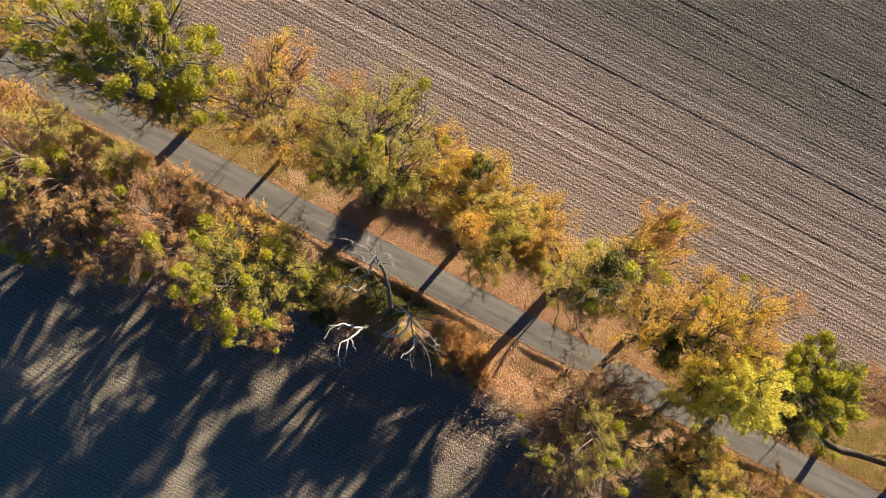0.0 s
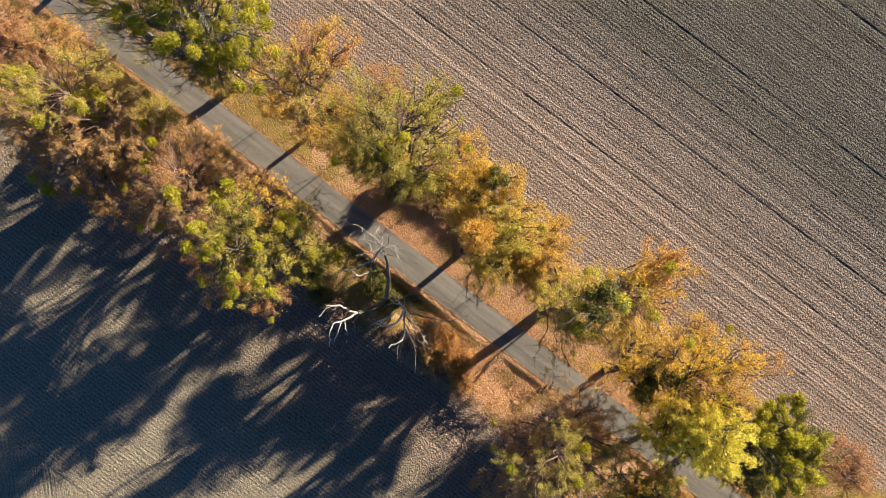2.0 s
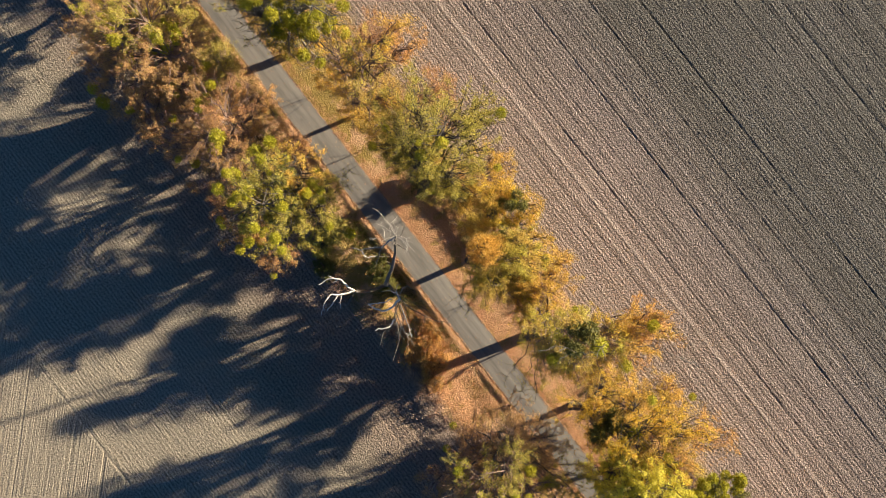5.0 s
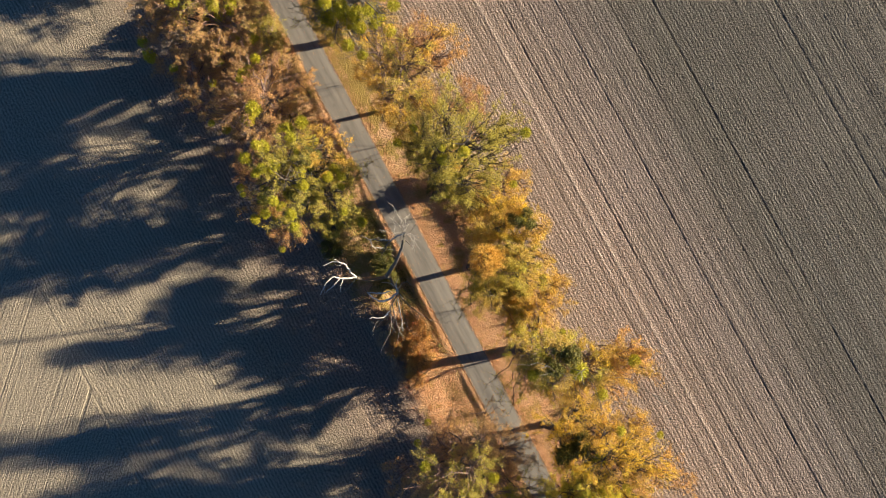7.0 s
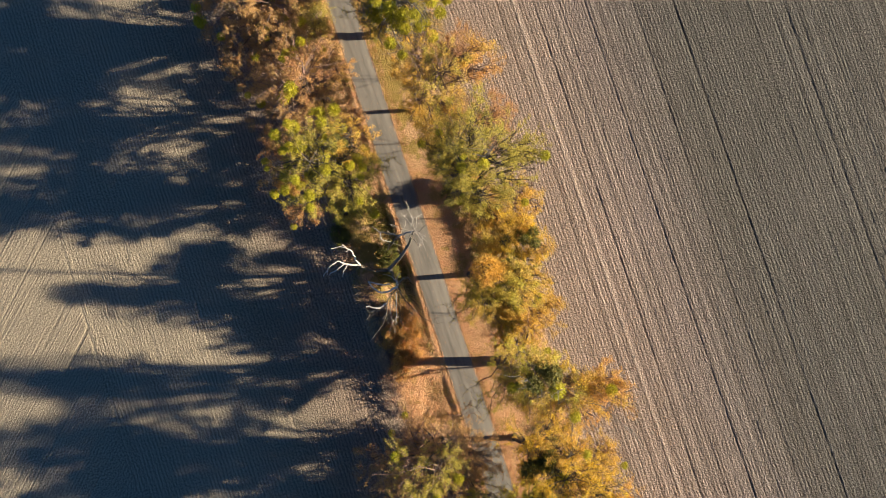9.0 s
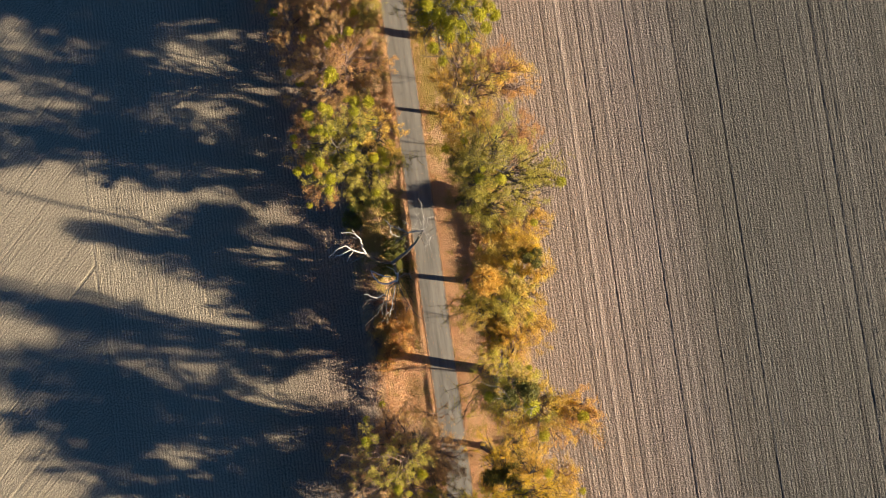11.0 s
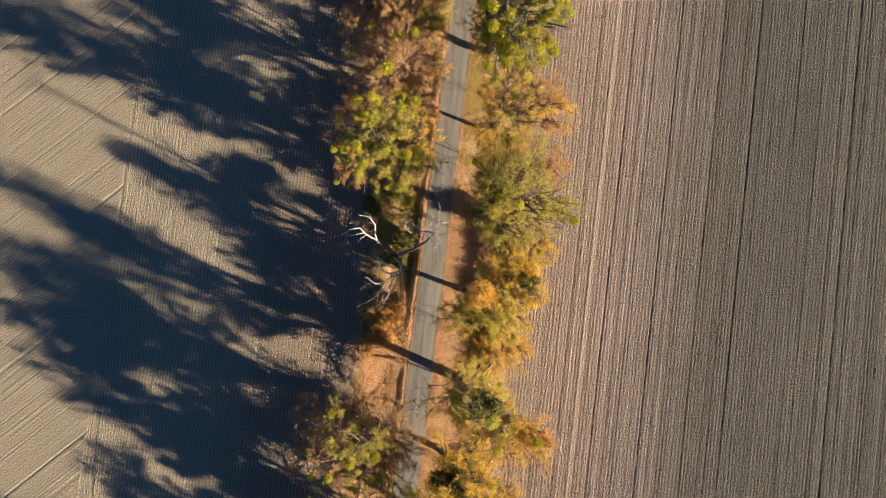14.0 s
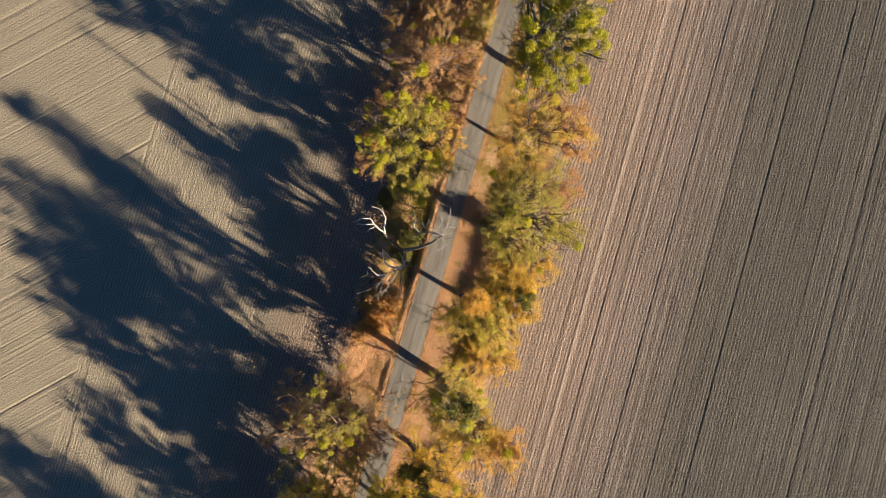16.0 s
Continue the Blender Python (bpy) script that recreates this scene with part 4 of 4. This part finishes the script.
# ---- the dead tree ----
def dead_tree():
    rng = np.random.default_rng(77)
    root = tagged(new("dead_tree"), "dead leafless tree with bleached broken limbs over the ditch", "tree", "trees along the lane")
    root.location = (-4.3, 1.7, -1.0)

    def bough(name, pts, r0, r1, mat, twigs=0, reach=1.5):
        P = np.array(pts, float)
        t = np.linspace(0, len(P) - 1, 3 * len(P))
        Q = np.stack([np.interp(t, np.arange(len(P)), P[:, i]) for i in range(3)], 1)
        Q[1:-1] = (Q[:-2] + Q[1:-1] * 2 + Q[2:]) / 4
        Q[1:] += rng.normal(size=Q[1:].shape) * 0.035
        v, f = tubes(Q[None], np.linspace(r0, r1, len(Q))[None], 7)
        for _ in range(twigs):
            i = rng.integers(len(Q) // 3, len(Q) - 1)
            d = (Q[i + 1] - Q[i]) / (np.linalg.norm(Q[i + 1] - Q[i]) + 1e-6) * 0.8 + rng.normal(size=3) * (0.8, 0.8, 0.5)
            e = Q[i] + d * rng.uniform(0.5, 1) * reach
            T = curved(rng, Q[i][None], e[None], 6, 0.04, 0.06)
            v2, f2 = tubes(T, np.linspace(r1 * 0.9, 0.014, 6)[None], 4)
            f, v = np.concatenate([f, f2 + len(v)]), np.concatenate([v, v2])
            e2 = T[0, 3] + (d + rng.normal(size=3) * 0.7) * reach * 0.4
            v2, f2 = tubes(curved(rng, T[:, 3], e2[None], 4, 0, 0.06), np.linspace(0.03, 0.012, 4)[None], 3)
            f, v = np.concatenate([f, f2 + len(v)]), np.concatenate([v, v2])
        return part(name, mesh_of(name, v, f, mat, True), root)

    bough("trunk", [(0, 0, 0), (-0.1, -0.1, 3), (0.1, 0, 7), (1.5, 0.5, 11), (3.1, 1.1, 15), (4.2, 1.9, 19), (4.7, 2.4, 21)], 0.30, 0.09, dark_dead_wood, 9, 1.4)
    # crooked boughs and a spray of bare twigs over the lane
    bough("limb", [(4.7, 2.4, 21), (3.9, 2.4, 20.5), (3.2, 2.4, 20.2), (2.3, 2.9, 20), (1.4, 3.4, 20), (1.0, 4.1, 20)], 0.085, 0.035, weathered_wood, 1, 0.6)
    bough("limb", [(1.5, 3.3, 20), (1.4, 2.9, 19.9), (1.4, 2.6, 19.7), (2.2, 2.1, 19.5)], 0.05, 0.035, dead_wood)
    bough("limb", [(3.9, 2.4, 20.5), (2.8, 2.4, 19), (1.8, 1.9, 17), (0.9, 1.6, 15)], 0.06, 0.03, dark_dead_wood, 4, 0.8)
    for tip, mid, r in (((4.9, 4.6, 21.8), (5.0, 3.5, 21.4), 0.055), ((4.1, 4.2, 21.8), (4.6, 3.3, 21.4), 0.045), ((5.0, 3.6, 21.8), (5.0, 3.0, 21.4), 0.04), ((5.3, 2.8, 21.8), (5.2, 2.6, 21.4), 0.05),
                        ((5.3, 1.7, 21.8), (5.1, 2.0, 21.4), 0.045), ((5.2, 0.2, 21.8), (5.1, 1.3, 21.4), 0.05), ((5.6, 0.9, 21.6), (5.2, 1.6, 21.3), 0.035), ((3.4, 2.7, 21.8), (4.2, 2.6, 21.4), 0.045)):
        bough("limb", [(4.7, 2.4, 21), mid, tip], r * 0.6, 0.012, weathered_wood, 3, 0.7)
    # bleached boughs over the field
    bough("limb", [(0, 0, 2.2), (-1.2, 0.3, 5), (-2.2, 0.8, 8), (-2.5, 1.3, 11)], 0.22, 0.16, dark_dead_wood, 2, 0.9)
    bough("limb", [(-2.5, 1.3, 11), (-2.8, 2.2, 11.4), (-2.8, 3.1, 11.8), (-3.3, 3.6, 12), (-4.0, 4.0, 12), (-4.9, 4.1, 12)], 0.11, 0.04, dead_wood, 2, 0.5)
    bough("limb", [(-2.5, 1.3, 11), (-3.4, 1.7, 11.3), (-4.1, 2.0, 11.5), (-4.4, 2.5, 11.7), (-5.3, 2.4, 11.8), (-6.0, 2.0, 11.9), (-6.7, 1.4, 12)], 0.12, 0.04, dead_wood, 1, 0.5)
    bough("limb", [(-4.1, 2.0, 11.5), (-5.0, 1.7, 11.6), (-6.1, 1.4, 11.6)], 0.09, 0.04, dead_wood)
    bough("limb", [(-3.8, 1.8, 11.4), (-4.4, 1.3, 11.3), (-4.7, 0.7, 11.2)], 0.07, 0.03, dead_wood)
    bough("limb", [(-2.5, 1.3, 10.5), (-4.4, 0.6, 10), (-6.3, 0.4, 10), (-8.3, 0.3, 10)], 0.06, 0.02, grey_bark, 4, 0.9)
    # the southern fork: a pale loop, and a besom of hanging twigs
    bough("limb", [(0, 0, 3.0), (0.2, -0.9, 5.5), (0.5, -1.9, 8), (0.8, -2.3, 12)], 0.19, 0.11, dark_dead_wood, 2, 1.0)
    bough("limb", [(0.8, -2.3, 12), (-0.3, -2.5, 12.3), (-1.2, -2.3, 12.6), (-1.7, -1.5, 12.8), (-2.0, -0.7, 13)], 0.13, 0.07, dead_wood)
    bough("limb", [(-2.0, -0.7, 13), (-0.9, -1.4, 13), (0.3, -1.8, 13.2)], 0.07, 0.07, dead_wood)
    bough("limb", [(0.8, -2.3, 12), (-0.3, -3.0, 12), (-0.9, -3.6, 12), (-1.3, -4.9, 12), (-2.1, -5.8, 11.8), (-3.8, -6.9, 11.6)], 0.07, 0.02, grey_bark, 7, 0.9)
    bough("limb", [(-0.9, -3.6, 12), (-1.8, -3.9, 12.3), (-3.1, -3.2, 12.6)], 0.09, 0.06, dead_wood, 1, 0.5)
    bough("limb", [(-0.3, -3.0, 12), (-0.7, -4.1, 11.6), (-1.0, -5.3, 11.2), (-1.1, -6.2, 10.8)], 0.06, 0.025, grey_bark, 4, 0.8)
    bough("limb", [(0.8, -2.3, 12), (0.9, -3.2, 11.6), (1.7, -5.3, 11.4), (2.7, -6.9, 11.3), (3.7, -7.8, 11.2)], 0.06, 0.02, dark_dead_wood, 6, 0.9)
    bough("limb", [(0.5, -2.8, 12), (0.0, -4.2, 11.5), (-0.4, -5.3, 11), (-0.8, -6.2, 10.6)], 0.07, 0.03, dead_wood, 5, 0.9)
    bough("limb", [(0.7, -2.2, 11.4), (1.0, -1.2, 11.5), (1.5, -1.0, 11.7)], 0.05, 0.03, dead_wood, 1, 0.5)
    bough("limb", [(0.8, -2.3, 12), (0.9, -1.5, 12.5), (0.3, -0.7, 13)], 0.05, 0.03, dead_wood, 1, 0.5)
    bough("limb", [(0.7, -2.2, 10.6), (1.4, -1.6, 11), (2.2, -1.6, 11), (2.4, -2.2, 11)], 0.04, 0.02, dead_wood)
    bough("limb", [(-1.8, -3.9, 12.2), (-2.7, -4.0, 12), (-3.5, -4.6, 11.8)], 0.04, 0.02, grey_bark, 3, 0.7)
    for k in range(5):
        a = 3.5 + k * 0.5
        tip = (0.4 + 2.6 * math.cos(a), -3.2 + 3.0 * math.sin(a), 8.5 + (k % 3))
        bough("limb", [(0.5, -1.7, 7.0 + k * 0.4), ((0.5 + tip[0]) / 2, (-1.7 + tip[1]) / 2, 8.2 + k * 0.2), tip], 0.04, 0.013, dark_dead_wood, 5, 1.0)


dead_tree()


# ---- clods turned up on the fields ----
def clod_mesh(seed):
    rng = np.random.default_rng(seed)
    bm = bmesh.new()
    bmesh.ops.create_icosphere(bm, subdivisions=2, radius=1)
    for v in bm.verts:
        v.co *= 0.8 + 0.45 * noise.noise(v.co * 1.7 + Vector((seed * 7, 0, 0))) + rng.uniform(-0.05, 0.05)
        v.co.z *= 0.7
    me = bpy.data.meshes.new("soil_clod")
    bm.to_mesh(me), bm.free()
    me.materials.append(soil)
    return me


CLODS = [clod_mesh(s) for s in (1, 2, 3)]


def clods(label, group, n, start, end, spread, sizes, seed):
    rng = np.random.default_rng(seed)
    for i in range(n):
        f = (i + rng.uniform(-0.4, 0.4)) / max(1, n - 1)
        px, py = (a + (b - a) * f + rng.normal() * spread for a, b in zip(start, end))
        s = rng.uniform(*sizes)
        ob = tagged(new("soil_clod", CLODS[i % 3]), label, "clod", group)
        ob.matrix_world = pose(px, py, float(ground_height(np.array(px), np.array(py))) + s * 0.3, 0, 0, rng.uniform(0, 360)) @ Matrix.Diagonal((s * 1.3, s, s, 1))


clods("dark lump of turned soil on the field", "clods on the east field", 7, (21.5, -16.8), (20.9, -22.0), 0.35, (0.08, 0.17), 4)
clods("dark lump of turned soil on the field", "clods on the east field", 8, (19.4, -25.5), (18.0, -31.5), 0.5, (0.07, 0.15), 6)
clods("dark lump of turned soil on the field", "clods on the east field", 18, (16.8, -33.5), (17.8, -43.0), 0.6, (0.06, 0.15), 7)
clods("dark lump of turned soil in a wheel rut", "clods on the west field", 90, (-22.3, 17.0), (-22.9, -9.0), 0.22, (0.05, 0.12), 5)


# ---- leaves and grass on the ground ----
def scattered(name, label, mat, n, xr, yr, size, width, tilt, seed, upright=False, keep=None, lift=0.02, fall=1.0):
    rng = np.random.default_rng(seed)
    X = xr[0] + (xr[1] - xr[0]) * rng.uniform(0, 1, n) ** fall
    Y = rng.uniform(*yr, n)
    if keep:
        w = 0.5 + 0.5 * np.sin(X * 0.9 + 1.7 * np.sin(Y * 0.23 + keep)) * np.sin(Y * 0.61 + X * 0.4 + keep)
        ok = rng.uniform(0, 1, n) < w ** 1.5 + 0.08
        X, Y = X[ok], Y[ok]
    Z = ground_height(X, Y)
    Z = np.where(np.abs(X) < 1.75, 0.05 - 0.02 * np.abs(X), Z) + lift
    C = np.stack([X, Y, Z], 1)
    A = None
    if upright:
        A = rng.normal(size=C.shape) * 0.45 + np.array([0, 0, 1.0])
        C[:, 2] += size * 0.35
    shape = diamonds(rng, C, size, width, tilt, A) if upright else slivers(rng, C, size * 1.15, tilt)
    ob = new(name, mesh_of(name, *shape, mat))
    return tagged(ob, label, "leaves" if not upright else "grass", kind="stuff")


scattered("fallen_leaf_layer", "orange fallen leaves strewn over the verge", litter, 82000, (1.8, 11.0), (-38, 13), 0.066, 0.8, 0.35, 91)
scattered("fallen_leaf_layer", "thin scatter of leaves in the grass", litter, 5000, (1.8, 10), (-62, -38), 0.066, 0.8, 0.35, 87)
scattered("fallen_leaf_layer", "deep orange leaf litter on the west verge", litter, 9000, (-3.0, -8.0), (-19, -3), 0.08, 0.8, 0.5, 85)
scattered("grass", "rusty dry stems in the leaf litter", litter, 4500, (-3.2, -7.8), (-19, -3), 0.26, 0.2, 0.8, 84, True, 2.1)
scattered("grass", "green roadside grass", grass_blades, 9000, (2.1, 9), (-62, -37), 0.30, 0.2, 0.8, 86, True)
scattered("fallen_leaf_layer", "thin scatter of fallen leaves over dry grass", litter, 10000, (1.8, 11.5), (13, 62), 0.066, 0.8, 0.35, 90)
scattered("fallen_leaf_layer", "brown fallen leaves strewn along ditch and verge", litter, 48000, (-1.75, -8.2), (-60, 62), 0.068, 0.8, 0.4, 92)
scattered("fallen_leaf_layer", "fallen leaves blown onto the ploughed soil", litter, 14000, (10.5, 24), (-60, 62), 0.07, 0.8, 0.4, 93, lift=0.05, fall=2.2)
scattered("fallen_leaf_layer", "few dry leaves on the asphalt", litter, 520, (-1.7, 1.7), (-60, 62), 0.075, 0.8, 0.3, 94)
scattered("fallen_leaf_layer", "leaves blown against the lane's edge", litter, 9000, (-1.5, -2.2), (-60, 62), 0.07, 0.8, 0.4, 97)
scattered("fallen_leaf_layer", "leaves lying along the lane's edge", litter, 14000, (1.55, 2.7), (-60, 62), 0.07, 0.8, 0.4, 98)
scattered("grass", "tufts of dry yellow-green grass on the verge", grass_blades, 22000, (-5, -10), (-2, 62), 0.34, 0.16, 0.8, 95, True, 1.3)
scattered("grass", "tufts of dry yellow-green grass under the trees", grass_blades, 15000, (2.0, 9), (-60, 62), 0.30, 0.16, 0.8, 96, True, 2.9)
scattered("grass", "dark rank weeds in the shaded ditch", dark_green, 11000, (-2.3, -5.0), (-24, 62), 0.34, 0.3, 0.8, 99, True, 0.7)
scattered("grass", "rank green weeds in the deep ditch", dark_green, 4500, (-2.7, -5.4), (-3.0, 10.5), 0.26, 0.4, 0.8, 88, True)
scattered("grass", "dense yellowing grass between lane and trees", grass_blades, 8000, (1.9, 8.5), (12, 62), 0.22, 0.22, 0.8, 89, True)


def crumbs(label, n, xr, yr, size, seed):
    """Loose clods and crumbs of soil: small three-sided lumps sitting on the tilled surface."""
    rng = np.random.default_rng(seed)
    X, Y = rng.uniform(*xr, n), rng.uniform(*yr, n)
    X = np.round(X / 0.46) * 0.46 + rng.normal(size=n) * 0.11 - 0.10 * lane_noise(X, Y)
    C = np.stack([X, Y, ground_height(X, Y)], 1)
    r = size * rng.uniform(0.45, 1.3, n) ** 1.5
    a = rng.uniform(0, 2 * np.pi, (n, 1)) + np.array([[0, 2.1, 4.2]]) + rng.normal(size=(n, 3)) * 0.3
    foot = C[:, None] + np.stack([np.cos(a) * r[:, None], np.sin(a) * r[:, None], np.full(a.shape, -0.02)], -1)
    peak = C + np.stack([rng.normal(size=n) * 0.3 * r, rng.normal(size=n) * 0.3 * r, r * rng.uniform(0.7, 1.2, n)], 1)
    verts = np.concatenate([foot, peak[:, None]], 1).reshape(-1, 3)
    i = np.arange(n)[:, None] * 4
    faces = np.concatenate([i + np.array([[0, 1, 3]]), i + np.array([[1, 2, 3]]), i + np.array([[2, 0, 3]])])
    tagged(new("soil_crumb_layer", mesh_of("soil_crumb_layer", verts, faces, soil)), label, "soil", kind="stuff")


crumbs("loose brown clods over the ploughed field", 48000, (11.5, 66), (-56, 62), 0.060, 101)
crumbs("loose pale crumbs over the tilled field", 30000, (-46, -10), (-56, 62), 0.055, 102)
